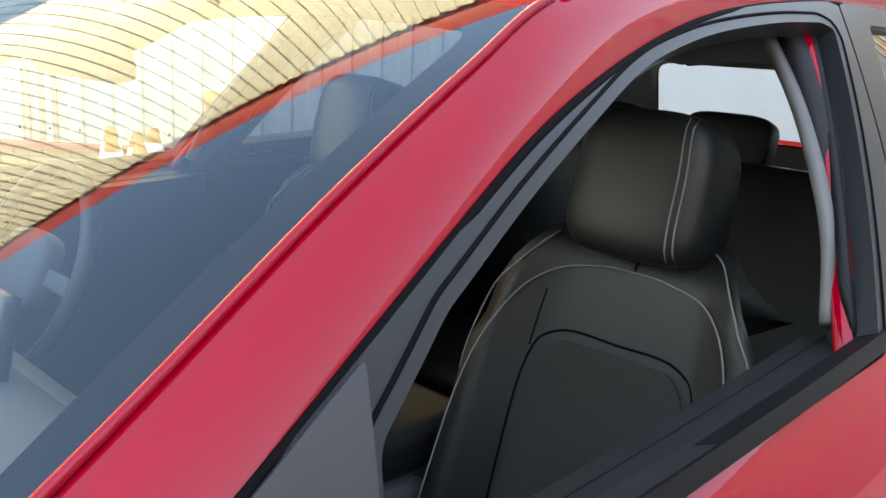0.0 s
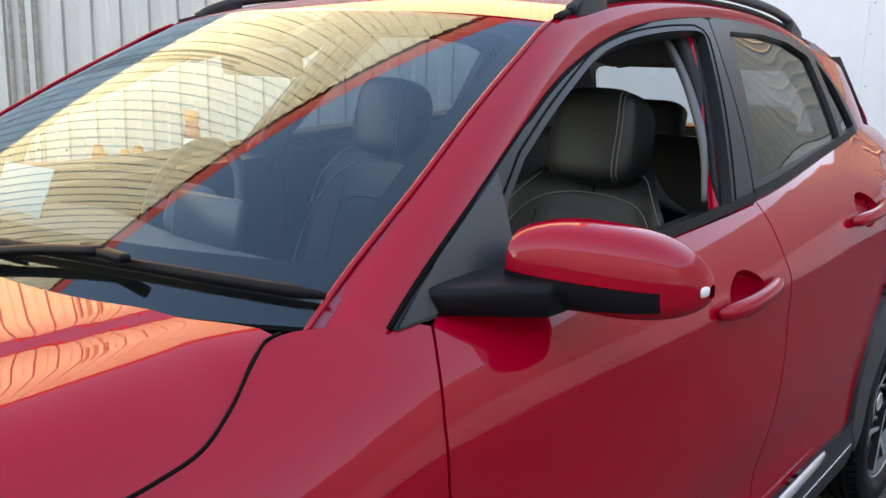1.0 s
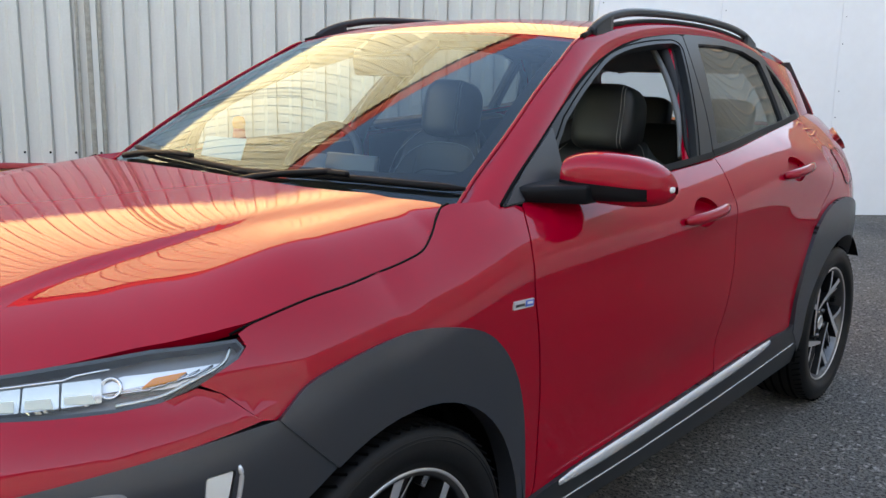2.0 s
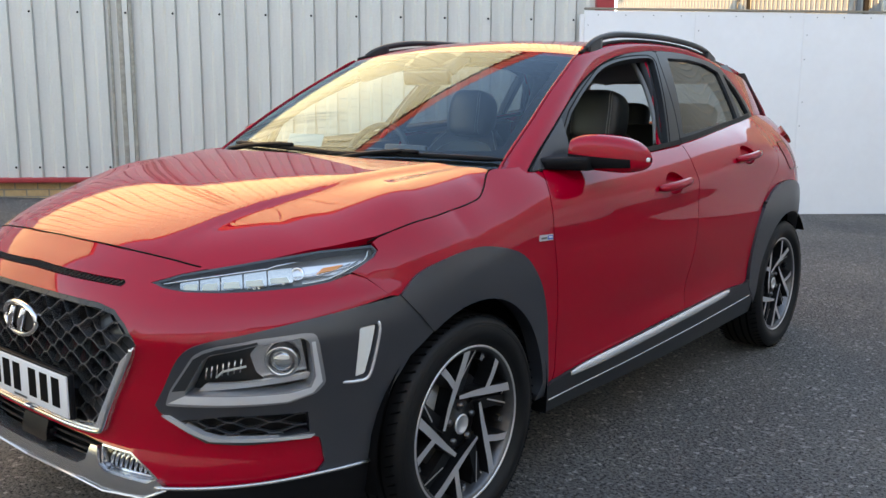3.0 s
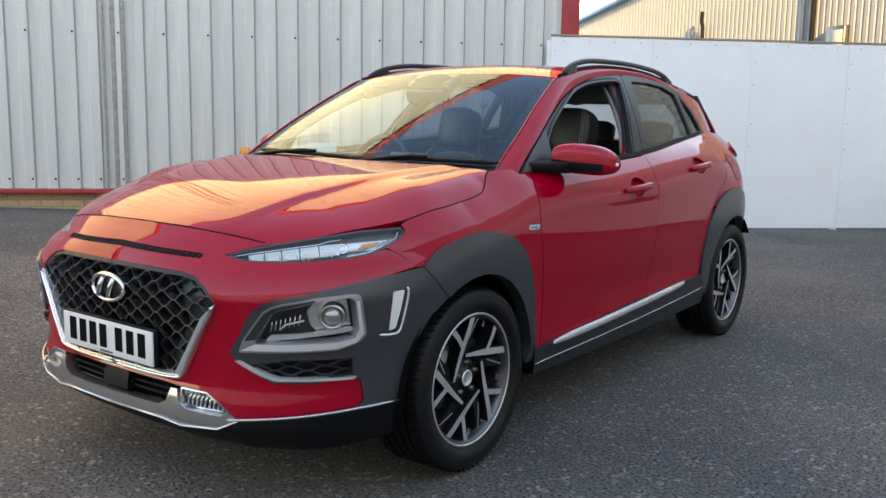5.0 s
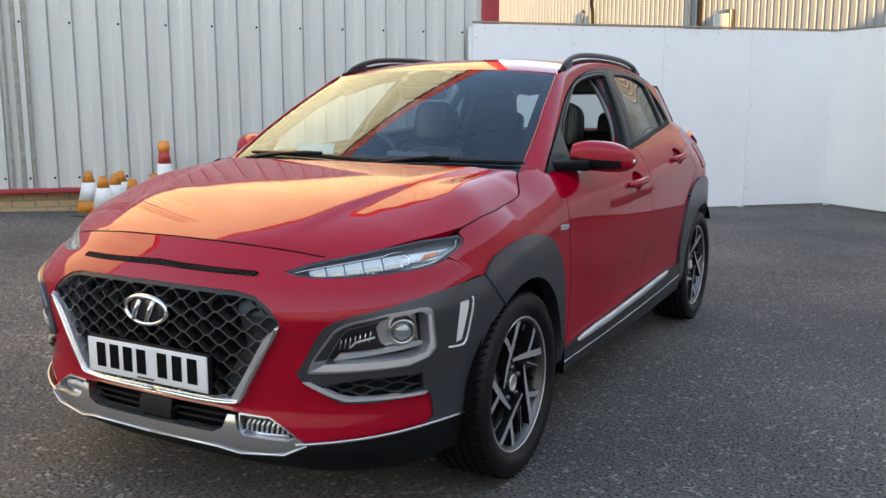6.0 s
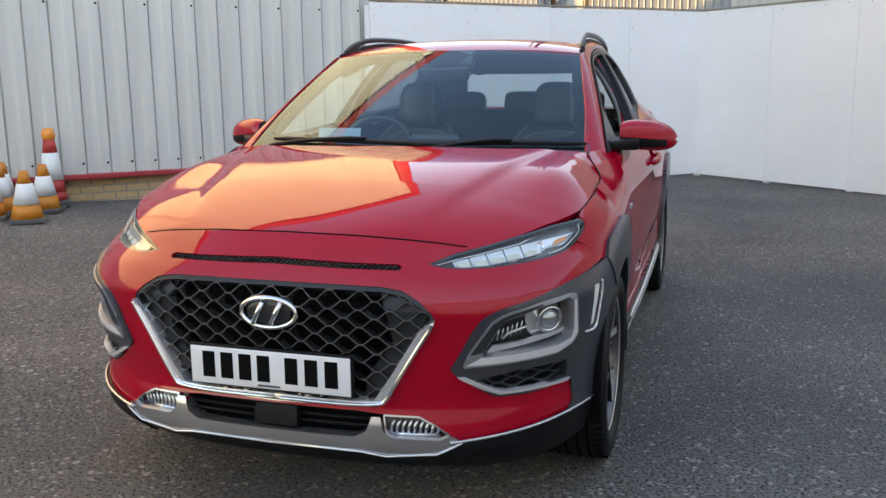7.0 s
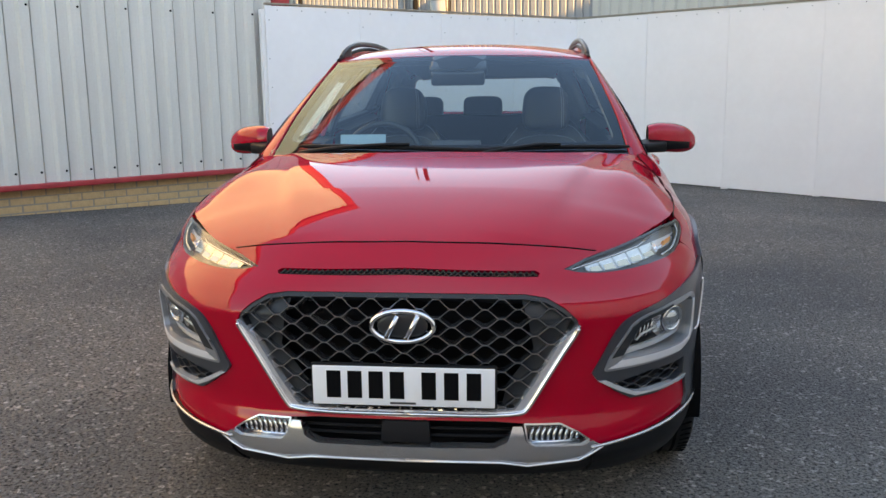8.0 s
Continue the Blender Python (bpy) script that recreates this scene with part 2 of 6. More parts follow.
def frame_at(S, u, v, mid=CENTRE):
    e = 1.5e-3
    p = np.array(S(u, v), float)
    n = np.cross(np.array(S(u + e, v)) - np.array(S(u - e, v)), np.array(S(u, v + e)) - np.array(S(u, v - e)))
    n = n / max(np.linalg.norm(n), 1e-12)
    return p, (n if n @ (p - mid) >= 0 else -n)


def panel(name, S, rings, mat, parent, h=0.03, off=0.0, thick=0.012, side=1, label="", scale=(1, 1), mid=CENTRE, edge=0.0):
    """A sheet-metal panel: the region of the surface S(u, v) inside the first ring and outside the others, with turned-in edges."""
    sc = np.array(scale, float)
    rr = [[(p[0] * sc[0], p[1] * sc[1]) for p in r] for r in rings]
    rr = [dense(r, h) for r in rr]
    lo, hi = np.min(rr[0], axis=0), np.max(rr[0], axis=0)
    gx, gy = np.meshgrid(np.arange(lo[0] + h / 2, hi[0], h), np.arange(lo[1] + h / 2, hi[1], h))
    P = np.stack([gx.ravel(), gy.ravel()], 1)
    if len(P):
        keep = inside(P, rr[0]) & ~near(P, rr[0], 0.45 * h)
        for r in rr[1:]:
            keep &= ~inside(P, r) & ~near(P, r, 0.45 * h)
        P = P[keep]
    pts, edges = [], []
    for r in rr:
        b = len(pts)
        pts += [Vector(p) for p in r]
        edges += [(b + i, b + (i + 1) % len(r)) for i in range(len(r))]
    pts += [Vector(p) for p in P]
    vs, _, fs, *_ = delaunay_2d_cdt(pts, edges, [], 0, 1e-7)
    V = np.array([tuple(v) for v in vs])
    cen = np.array([V[list(f)].mean(0) for f in fs])
    ok = inside(cen, rr[0])
    for r in rr[1:]:
        ok &= ~inside(cen, r)
    fs = [f for f, k in zip(fs, ok) if k]
    pos, nor = [], []
    for v in V:
        p, n = frame_at(S, v[0] / sc[0], v[1] / sc[1], mid)
        pos.append(p + n * off)
        nor.append(n)
    pos, nor = np.array(pos), np.array(nor)
    faces = []
    count = {}
    for f in fs:
        a, b, c = f[:3]
        g = np.cross(pos[b] - pos[a], pos[c] - pos[a])
        if g @ nor[a] < 0:
            f = (a, c, b)
        faces.append(tuple(f))
        for i in range(3):
            k = (f[i], f[(i + 1) % 3])
            count[tuple(sorted(k))] = count.get(tuple(sorted(k)), []) + [k]
    verts, vn = [tuple(p) for p in pos], [tuple(n) for n in nor]
    if thick:
        rim = {}
        for ks in count.values():
            if len(ks) == 1:
                ids = []
                for i in ks[0]:
                    if i not in rim:
                        rim[i] = len(verts)
                        verts += [tuple(pos[i]), tuple(pos[i] - nor[i] * thick)]
                        vn += [(0, 0, 0), (0, 0, 0)]
                    ids.append(rim[i])
                faces.append((ids[1], ids[0], ids[0] + 1, ids[1] + 1))
    if side < 0:
        verts = [(-x, y, z) for x, y, z in verts]
        vn = [(-x, y, z) for x, y, z in vn]
        faces = [tuple(reversed(f)) for f in faces]
    me = bpy.data.meshes.new(name)
    me.from_pydata(verts, [], faces)
    me.materials.append(mat)
    me.shade_smooth()
    me.normals_split_custom_set_from_vertices(vn)
    ob = new(name, me)
    if parent is not None:
        ob.parent = parent
    if label:
        tagged(ob, label)
    return ob


def box(bm, size, at=(0, 0, 0), m=None, bevel=0.0, seg=2):
    """A rounded box in bm."""
    mat = Matrix.Translation(at) @ (m if m is not None else Matrix()) @ Matrix.Diagonal((*size, 1))
    r = bmesh.ops.create_cube(bm, size=1, matrix=mat)
    if bevel:
        es = list({e for v in r["verts"] for e in v.link_edges})
        bmesh.ops.bevel(bm, geom=es, offset=bevel, segments=seg, profile=0.6, affect="EDGES")
    return bm


def boxed(size, at=(0, 0, 0), m=None, bevel=0.0, seg=2):
    return box(bmesh.new(), size, at, m, bevel, seg)


def tube(path, r, n=10, closed=False, flat=1.0, caps=True, up=(0, 0, 1)):
    """A round bar swept along the path; r may be a list, flat squeezes it along up."""
    bm = bmesh.new()
    P = [Vector(p) for p in path]
    N = len(P)
    rings = []
    for i, p in enumerate(P):
        a, b = (P[i - 1], P[(i + 1) % N]) if closed else (P[max(i - 1, 0)], P[min(i + 1, N - 1)])
        t = (b - a).normalized()
        s = t.cross(Vector(up))
        if s.length < 1e-4:
            s = t.cross(Vector((0, 1, 0)))
        s.normalize()
        w = s.cross(t)
        ri = r[i] if isinstance(r, (list, tuple)) else r
        rings.append([bm.verts.new(p + s * ri * math.cos(6.28319 * k / n) + w * ri * flat * math.sin(6.28319 * k / n)) for k in range(n)])
    for i in range(N if closed else N - 1):
        A, B = rings[i], rings[(i + 1) % N]
        for k in range(n):
            bm.faces.new((A[k], A[(k + 1) % n], B[(k + 1) % n], B[k]))
    if not closed and caps:
        bm.faces.new(rings[0][::-1])
        bm.faces.new(rings[-1])
    bmesh.ops.recalc_face_normals(bm, faces=bm.faces)
    return bm


def lathe(profile, n=48, axis="x", closed=False):
    """Turns (radius, offset along the axis) round the axis."""
    bm = bmesh.new()
    rings = []
    for k in range(n):
        a = 6.2831853 * k / n
        c, s = math.cos(a), math.sin(a)
        rings.append([bm.verts.new((o, r * c, r * s) if axis == "x" else (r * c, r * s, o)) for r, o in profile])
    m = len(profile)
    for k in range(n):
        A, B = rings[k], rings[(k + 1) % n]
        for i in range(m if closed else m - 1):
            j = (i + 1) % m
            bm.faces.new((A[i], A[j], B[j], B[i]))
    bmesh.ops.remove_doubles(bm, verts=bm.verts, dist=1e-6)
    bmesh.ops.recalc_face_normals(bm, faces=bm.faces)
    return bm


def grid_mesh(S, nu, nv, u0=0.0, u1=1.0, v0=0.0, v1=1.0, closed_u=False):
    bm = bmesh.new()
    V = [[bm.verts.new(S(u0 + (u1 - u0) * i / nu, v0 + (v1 - v0) * j / nv)) for j in range(nv + 1)] for i in range(nu + (0 if closed_u else 1))]
    for i in range(nu):
        for j in range(nv):
            a, b = V[i], V[(i + 1) % len(V)]
            bm.faces.new((a[j], b[j], b[j + 1], a[j + 1]))
    return bm


def pad(sx, sy, sz, e=0.5, nu=28, nv=18):
    """An upholstered cushion: a rounded box as a superellipsoid."""
    def S(u, v):
        a, b = 6.2831853 * u, math.pi * (v - 0.5)

        def p(w, k):
            return math.copysign(abs(w) ** k, w)
        return Vector((sx * p(math.cos(b), e) * p(math.cos(a), e), sy * p(math.cos(b), e) * p(math.sin(a), e), sz * p(math.sin(b), e)))
    bm = grid_mesh(S, nu, nv, closed_u=True)
    bmesh.ops.remove_doubles(bm, verts=bm.verts, dist=1e-5)
    bmesh.ops.recalc_face_normals(bm, faces=bm.faces)
    return bm


# ---- the yard ----
DIR = Vector((0.6905, 0.7233, 0))
OUT = Vector((0.7233, -0.6905, 0))
END = Vector((-2.642, 6.781, 0))
WALL_H, YARD_H = 7.63, 8.45
GABLE, APEX, LAP = 0.25, 15.0, -5.0
PITCH = 0.2344


def verge_z(s):
    """The gable wall's top, s metres from its corner."""
    return WALL_H + GABLE * (s if s < APEX else 2 * APEX - s)


def ground_z(x, y):
    """The yard falls gently away behind the car and rises towards the warehouse."""
    fall = 0.0085 * max(0.0, min(y, 14.0) - 3.4) * min(max((x + 3.0) / 3.0, 0.0), 1.0)
    return 0.036 * max(0.0, min(-x, 12.0) - 1.3) - fall


def yard():
    bm = bmesh.new()
    xs = [-900, -300, -100, -40, -20, -12, -8, -7, -6, -5, -4, -3, -2, -1.3, -0.6, 0, 2, 4, 6, 8, 12, 20, 40, 100, 300, 900]
    ys = [-900, -300, -100, -40, -20, -10, -6, -3, 0, 2, 3.4, 5, 7, 9, 11, 14, 20, 40, 100, 300, 900]
    V = [[bm.verts.new((x, y, ground_z(x, y))) for y in ys] for x in xs]
    for i in range(len(xs) - 1):
        for j in range(len(ys) - 1):
            bm.faces.new((V[i][j], V[i + 1][j], V[i + 1][j + 1], V[i][j + 1]))
    return tagged(part("ground", bm, ASPHALT), "worn dark grey asphalt yard with coarse stones", "ground", kind="structure")


yard()


def rib_sheet(width, height, pitch, depth, crown=0.68, slope=0.1, t=0.0):
    """A profiled steel sheet in its own x (along), y (out) and z."""
    bm = bmesh.new()
    n = max(1, round(width / pitch))
    prof = []
    for k in range(n):
        a = k * pitch
        prof += [(a, 0.0), (a + pitch * slope, depth), (a + pitch * (slope + crown), depth), (a + pitch * (2 * slope + crown), 0.0)]
    prof.append((n * pitch, 0.0))
    lo = [bm.verts.new((x, y, 0)) for x, y in prof]
    hi = [bm.verts.new((x, y, height)) for x, y in prof]
    for i in range(len(prof) - 1):
        bm.faces.new((lo[i], lo[i + 1], hi[i + 1], hi[i]))
    return bm


def wall_profile(pitches):
    """The warehouse's steel sheet: flat pans, a broad low rib and a narrow open seam beside it, as (along, out)."""
    prof = []
    for k in range(pitches):
        a = k * PITCH
        prof += [(a + x, y) for x, y in ((0.0, 0.026), (0.007, -0.016), (0.0165, -0.016), (0.020, 0.0), (0.118, 0.0), (0.148, 0.026))]
    return prof + [(pitches * PITCH, 0.026)]


def profiled(prof, height):
    """A sheet with the given profile, standing on its lower edge."""
    bm = bmesh.new()
    lo = [bm.verts.new((x, y, 0)) for x, y in prof]
    hi = [bm.verts.new((x, y, height)) for x, y in prof]
    for i in range(len(prof) - 1):
        bm.faces.new((lo[i], lo[i + 1], hi[i + 1], hi[i]))
    return bm


def along(origin, direction, s, z=0.0):
    """A pose on a wall: x runs along direction, y out of the wall to its right."""
    d = Vector(direction).normalized()
    o = Vector((d.y, -d.x, 0))
    m = Matrix.Translation(Vector(origin) + d * s + Vector((0, 0, z)))
    m = m @ Matrix(((d.x, o.x, 0, 0), (d.y, o.y, 0, 0), (0, 0, 1, 0), (0, 0, 0, 1)))
    return m


def place(ob, m):
    ob.matrix_basis = m
    return ob


def warehouse():
    w = tagged(empty("warehouse"), "grey profiled steel warehouse with red trim and buff brick plinth", "warehouse")
    length, sheet = 34.0, 4 * PITCH
    n = int(length / sheet)
    start = END - DIR * (n * sheet)
    for k in range(n):
        bm = profiled(wall_profile(4), 1.0)
        for v in bm.verts:
            if v.co.z > 0.5:
                v.co.z = verge_z((n - k) * sheet - v.co.x) - 0.5
        place(part("wall_sheet", bm, CLADDING, w, smooth=False), along(start, DIR, k * sheet, 0.40))
    L = n * sheet
    place(part("flashing", boxed((L, 0.10, 0.052), (L / 2, 0.02, 0.390), bevel=0.008), REDTRIM, w, "dented red painted drip flashing"), along(start, DIR, 0))
    place(part("plinth_core", boxed((L, 0.1, 0.80), (L / 2, -0.085, -0.02)), MORTAR, w, smooth=False), along(start, DIR, 0))
    tilt = math.degrees(math.atan(GABLE))
    run = math.hypot(1, GABLE)
    for s0, s1, ang in ((-0.15, APEX, tilt), (APEX, L, -tilt)):
        place(part("verge_trim", boxed(((s1 - s0) * run, 0.16, 0.40), bevel=0.01), REDTRIM, w, "red verge trim"), along(start, DIR, L - (s0 + s1) / 2, (verge_z(s0) + verge_z(s1)) / 2 - 0.02) @ pose(0, 0.05, 0, 0, ang, 0))
    place(part("corner_trim", boxed((0.2, 0.14, WALL_H - 0.3), (L + 0.08, 0.02, WALL_H / 2 + 0.1), bevel=0.01), REDTRIM, w, "red corner flashing"), along(start, DIR, 0))
    place(part("end_wall", boxed((0.1, 14, WALL_H), (L - 0.02, -7.1, WALL_H / 2 - 0.1)), CLADDING, w, smooth=False), along(start, DIR, 0))
    place(part("back_wall", boxed((L, 0.1, WALL_H), (L / 2, -14.2, WALL_H / 2 - 0.1)), CLADDING, w, smooth=False), along(start, DIR, 0))
    place(part("side_wall", boxed((0.1, 14, WALL_H), (0.0, -7.1, WALL_H / 2 - 0.1)), CLADDING, w, smooth=False), along(start, DIR, 0))
    bm = bmesh.new()
    rows = [[bm.verts.new((L - q, y, verge_z(q) - dz)) for y in (-0.02, -14.2)] for q, dz in ((0, 0.02), (APEX, 0.02), (L, 0.02), (L, 0.14), (APEX, 0.14), (0, 0.14))]
    for A, B in zip(rows, rows[1:] + rows[:1]):
        bm.faces.new((A[0], B[0], B[1], A[1]))
    bmesh.ops.recalc_face_normals(bm, faces=bm.faces)
    place(part("roof", bm, CLADDING, w, smooth=False), along(start, DIR, 0))
    # weathered lap between two runs of sheets
    for ds, wd in ((LAP - 0.10, 0.028), (LAP, 0.05), (LAP + 0.105, 0.035)):
        place(part("sheet_lap", boxed((wd, 0.010, 5.4), (0, 0, 3.11), bevel=0.003), STAINED, w, "rust-stained sheet lap"), along(start, DIR, L + ds) @ pose(0, 0.027, 0))
    # roof bolts in two rows up the sheets
    bolt = None
    for k in range(44):
        for z in (0.52,) if k % 2 else (0.52, 2.09):
            if bolt is None:
                bm = bmesh.new()
                bmesh.ops.create_uvsphere(bm, u_segments=8, v_segments=5, radius=0.012)
                ob = bolt = part("bolt", bm, INK, w)
            else:
                ob = new("bolt", bolt.data)
                ob.parent = w
            place(ob, along(start, DIR, L - PITCH * k - 0.255, z) @ pose(0, 0.026, 0))
    return w, start, L


def far_building():
    w = tagged(empty("far_warehouse"), "cream profiled steel gable building with blue verge in sunlight", "warehouse")
    o, d = Vector((-11.9, 24.3, 0)), Vector((0.77, -0.638, 0))
    width = 0.9
    for k in range(19):
        bm = rib_sheet(width, 5.0, 0.18, 0.03, 0.6, 0.12)
        for v in bm.verts:
            if v.co.z > 1:
                v.co.z = 4.44 + 0.085 * (k * width + v.co.x)
        place(part("wall_sheet", bm, CREAM_SUNLIT, w, smooth=False), along(o, d, k * width))
    o2, d2 = o + d.normalized() * 17.1, Vector((0.64, -0.77, 0))
    wing = None
    for k in range(15):
        if wing is None:
            ob = wing = part("wall_sheet", rib_sheet(1.0, 6.0, 0.25, 0.03, 0.6, 0.12), CREAM_SHADED, w, smooth=False)
        else:
            ob = new("wall_sheet", wing.data)
            ob.parent = w
        place(ob, along(o2, d2, k * 1.0))
    place(part("verge_trim", boxed((10.0, 0.2, 0.11), (0, 0, 0)), BLUETRIM, w, "pale blue verge trim"), along(o, d, 5.0, 4.45 + 0.085 * 5.0) @ pose(0, 0.1, 0, 0, -math.degrees(math.atan(0.085)), 0))
    place(part("downpipe", tube([(0, 0.1, 0), (0, 0.1, 9)], 0.055), DARKIRON, w, "dark downpipe"), along(o, d, 12.5))
    place(part("corner_trim", tube([(0, 0.05, 0), (0, 0.05, 9)], 0.03), CREAM_SUNLIT, w), along(o, d, 12.12))
    place(part("vent_frame", boxed((0.52, 0.12, 0.62), (0, 0.08, 0), bevel=0.02), STEEL, w), along(o, d, 13.25, 2.78))
    place(part("vent_panel", boxed((0.40, 0.06, 0.52), (0.02, 0.13, -0.03)), CREAM_SUNLIT, w), along(o, d, 13.25, 2.78))
    place(part("hooked_pipe", tube(sm((0, 0.15, 2.6), (0, 0.15, 3.45), (0.02, 0.2, 3.65), (0.12, 0.25, 3.86)), 0.045), DARKIRON, w, "dark hooked pipe"), along(o, d, 8.35))
    place(part("stub_pipe", tube(sm((0, 0.15, 2.6), (0, 0.15, 3.50), (0.10, 0.15, 3.52)), 0.025), STEEL, w, "thin grey pipe stub"), along(o, d, 7.85))
    return w


def opposite_building():
    """The tall building behind the camera, which keeps the yard in its shade."""
    w = tagged(empty("opposite_warehouse"), "tall off-white profiled steel building shading the yard", "warehouse")
    c = OUT * 9.6
    start = c - DIR * 30
    sheet = None
    for k in range(60):
        if sheet is None:
            ob = sheet = part("wall_sheet", profiled([(k / 3 + x, y) for k in range(3) for x, y in ((0.0, 0.03), (0.006, -0.03), (0.026, -0.03), (0.032, 0.0), (0.17, 0.0), (0.205, 0.03))] + [(1.0, 0.03)], YARD_H), SHADEBLD, w, smooth=False)
        else:
            ob = new("wall_sheet", sheet.data)
            ob.parent = w
        place(ob, along(start + DIR * 60, -DIR, k * 1.0))
    place(part("rear_wall", boxed((60, 12, YARD_H), (30, -6.1, YARD_H / 2)), SHADEBLD, w, smooth=False), along(start + DIR * 60, -DIR, 0))
    place(part("eaves_trim", boxed((60, 0.14, 0.3), (30, 0.05, YARD_H), bevel=0.01), REDTRIM, w), along(start + DIR * 60, -DIR, 0))
    return w


def hoarding(name, a, b, boards, joints=0):
    w = tagged(empty(name), "white painted board hoarding with visible joints", "hoarding")
    a, b = Vector((*a, 0)), Vector((*b, 0))
    L = (b - a).length
    wd = L / boards
    floor = min(ground_z(*a.xy), ground_z(*b.xy))
    for k in range(boards):
        z = floor
        place(part("board", boxed((wd - 0.0015, 0.03, 2.2), (wd / 2, 0.0, 1.14), bevel=0.003), HOARD, w, smooth=False), along(a, b - a, k * wd, z - 0.005 + 0.004 * math.sin(k * 2.1)) @ pose(0, 0.003 * math.sin(k * 5.3), 0))
        place(part("post", boxed((0.07, 0.06, 2.2), (0.0, -0.05, 1.1)), HOARD, w, smooth=False), along(a, b - a, k * wd, z))
        for j in range(4):
            bm = bmesh.new()
            bmesh.ops.create_uvsphere(bm, u_segments=6, v_segments=4, radius=0.0055)
            screw = place(part("screw", bm, INK, w), along(a, b - a, (k + 0.12 + 0.25 * j) * wd, z + 2.19) @ pose(0, 0.016, 0))
        for j in range(joints):
            place(new("screw", screw.data), along(a, b - a, k * wd + 0.03 + 0.012 * (j % 2), z + 0.25 + 0.36 * j + 0.05 * math.sin(3 * j + k)) @ pose(0, 0.016, 0)).parent = w
    place(part("cap_rail", boxed((L, 0.05, 0.022), (L / 2, 0, 2.255), bevel=0.004), MORTAR, w, "thin weathered timber cap"), along(a, b - a, 0, floor))
    return w


WAREHOUSE, W_START, W_LEN = warehouse()
far_building()
opposite_building()
hoarding("hoarding", (-2.65, 6.55), (0.87, 9.885), 4, 6)
hoarding("hoarding", (0.87, 9.885), (9.8, 1.96), 10)


def cone(at, height=0.5, kind=0, turn=0.0):
    r0, r1 = height * (0.30 if kind != 1 else 0.17), height * (0.075 if kind != 1 else 0.06)
    c = tagged(empty("traffic_cone", at=(at[0], at[1], ground_z(*at))), "orange traffic cone with white sleeve on grey rubber base" if kind == 0 else
               "tall red and white road cone with a yellow lamp" if kind == 1 else "faded orange traffic cone with a greyed white sleeve", "traffic cone", group="cones by the wall" if kind != 1 else "")
    c.rotation_euler = (0, 0, turn)
    part("base", boxed((height * (0.62 if kind != 1 else 0.40), height * (0.62 if kind != 1 else 0.40), height * 0.09), (0, 0, height * 0.045), bevel=height * 0.02), CONE_BASE, c)
    h0 = height * 0.085

    def rad(z):
        return r0 + (r1 - r0) * (z - h0) / (height - h0)
    cuts = [(h0, 0.36, CONE_ORANGE), (0.36, 0.76, CONE_WHITE), (0.76, 1.0, CONE_ORANGE)] if kind != 1 else [(h0, 0.2, CONE_RED), (0.2, 0.36, CONE_RED), (0.36, 0.72, CONE_WHITE), (0.72, 0.9, CONE_RED)]
    for i, (a, b, m) in enumerate(cuts):
        a, b = (a if i == 0 else a * height), b * height
        e = 0.004 if m is CONE_WHITE else 0.0
        part("sleeve" if e else "body", lathe([(rad(a) + e, a), (rad(b) + e, b), (rad(b) - 0.01, b), (rad(a) - 0.01, a)], 28, "z", True), m, c)
    if kind == 1:
        part("lamp", lathe([(0, 0.86 * height), (0.05, 0.87 * height), (0.065, 0.95 * height), (0.05, 1.03 * height), (0, 1.05 * height)], 16, "z"), AMBER, c, "yellow warning lamp")
    return c


for at, hgt, knd, trn in [((-5.42, 3.40), 0.45, 0, 0.3), ((-4.96, 3.19), 0.45, 0, 0.62), ((-5.08, 3.44), 0.45, 0, 0.9), ((-5.25, 3.66), 0.45, 0, 0.5), ((-4.58, 3.21), 0.455, 0, 0.7), ((-4.83, 3.72), 0.45, 2, 0.4), ((-4.99, 4.02), 0.73, 1, 0.7)]:
    cone(at, hgt, knd, trn)


# ---- the car: master surfaces ----
# x to its left side, y to its tail, z up; the front axle stands at y = 0, the rear axle at y = 2.6
REAR = 2.6
low_w = spline1((0.18, 0.83), (0.3, 0.868), (0.38, 0.882), (0.48, 0.884), (0.6, 0.892), (0.75, 0.899), (0.9, 0.897), (1.2, 0.89))
swell = spline1((0.0, 1.0), (0.4, 0.988), (1.0, 1.003), (1.5, 1.008), (2.2, 1.003), (2.6, 1.0), (3.4, 0.99))
top_z = spline1((-0.6, 0.865), (-0.33, 0.905), (0.0, 0.955), (0.2, 0.996), (0.42, 1.036), (1.0, 1.058), (1.5, 1.084), (2.0, 1.127), (2.3, 1.155), (2.6, 1.18), (3.3, 1.19))
gap_z = spline1((-0.342, 0.893), (-0.296, 0.909), (-0.233, 0.924), (-0.158, 0.937), (-0.076, 0.945), (0.022, 0.956), (0.083, 0.966), (0.129, 0.975), (0.184, 0.998), (0.238, 1.030), (0.269, 1.046), (0.30, 1.050), (0.36, 1.049))
top_x = spline1((-0.4, 0.79), (0.05, 0.80), (0.2, 0.785), (0.42, 0.787), (0.8, 0.803), (1.5, 0.797), (2.1, 0.742), (2.6, 0.688), (3.0, 0.58), (3.3, 0.45))
shoulder_h = spline1((0.0, 0.17), (2.1, 0.17), (2.35, 0.23), (2.6, 0.34), (3.3, 0.38))
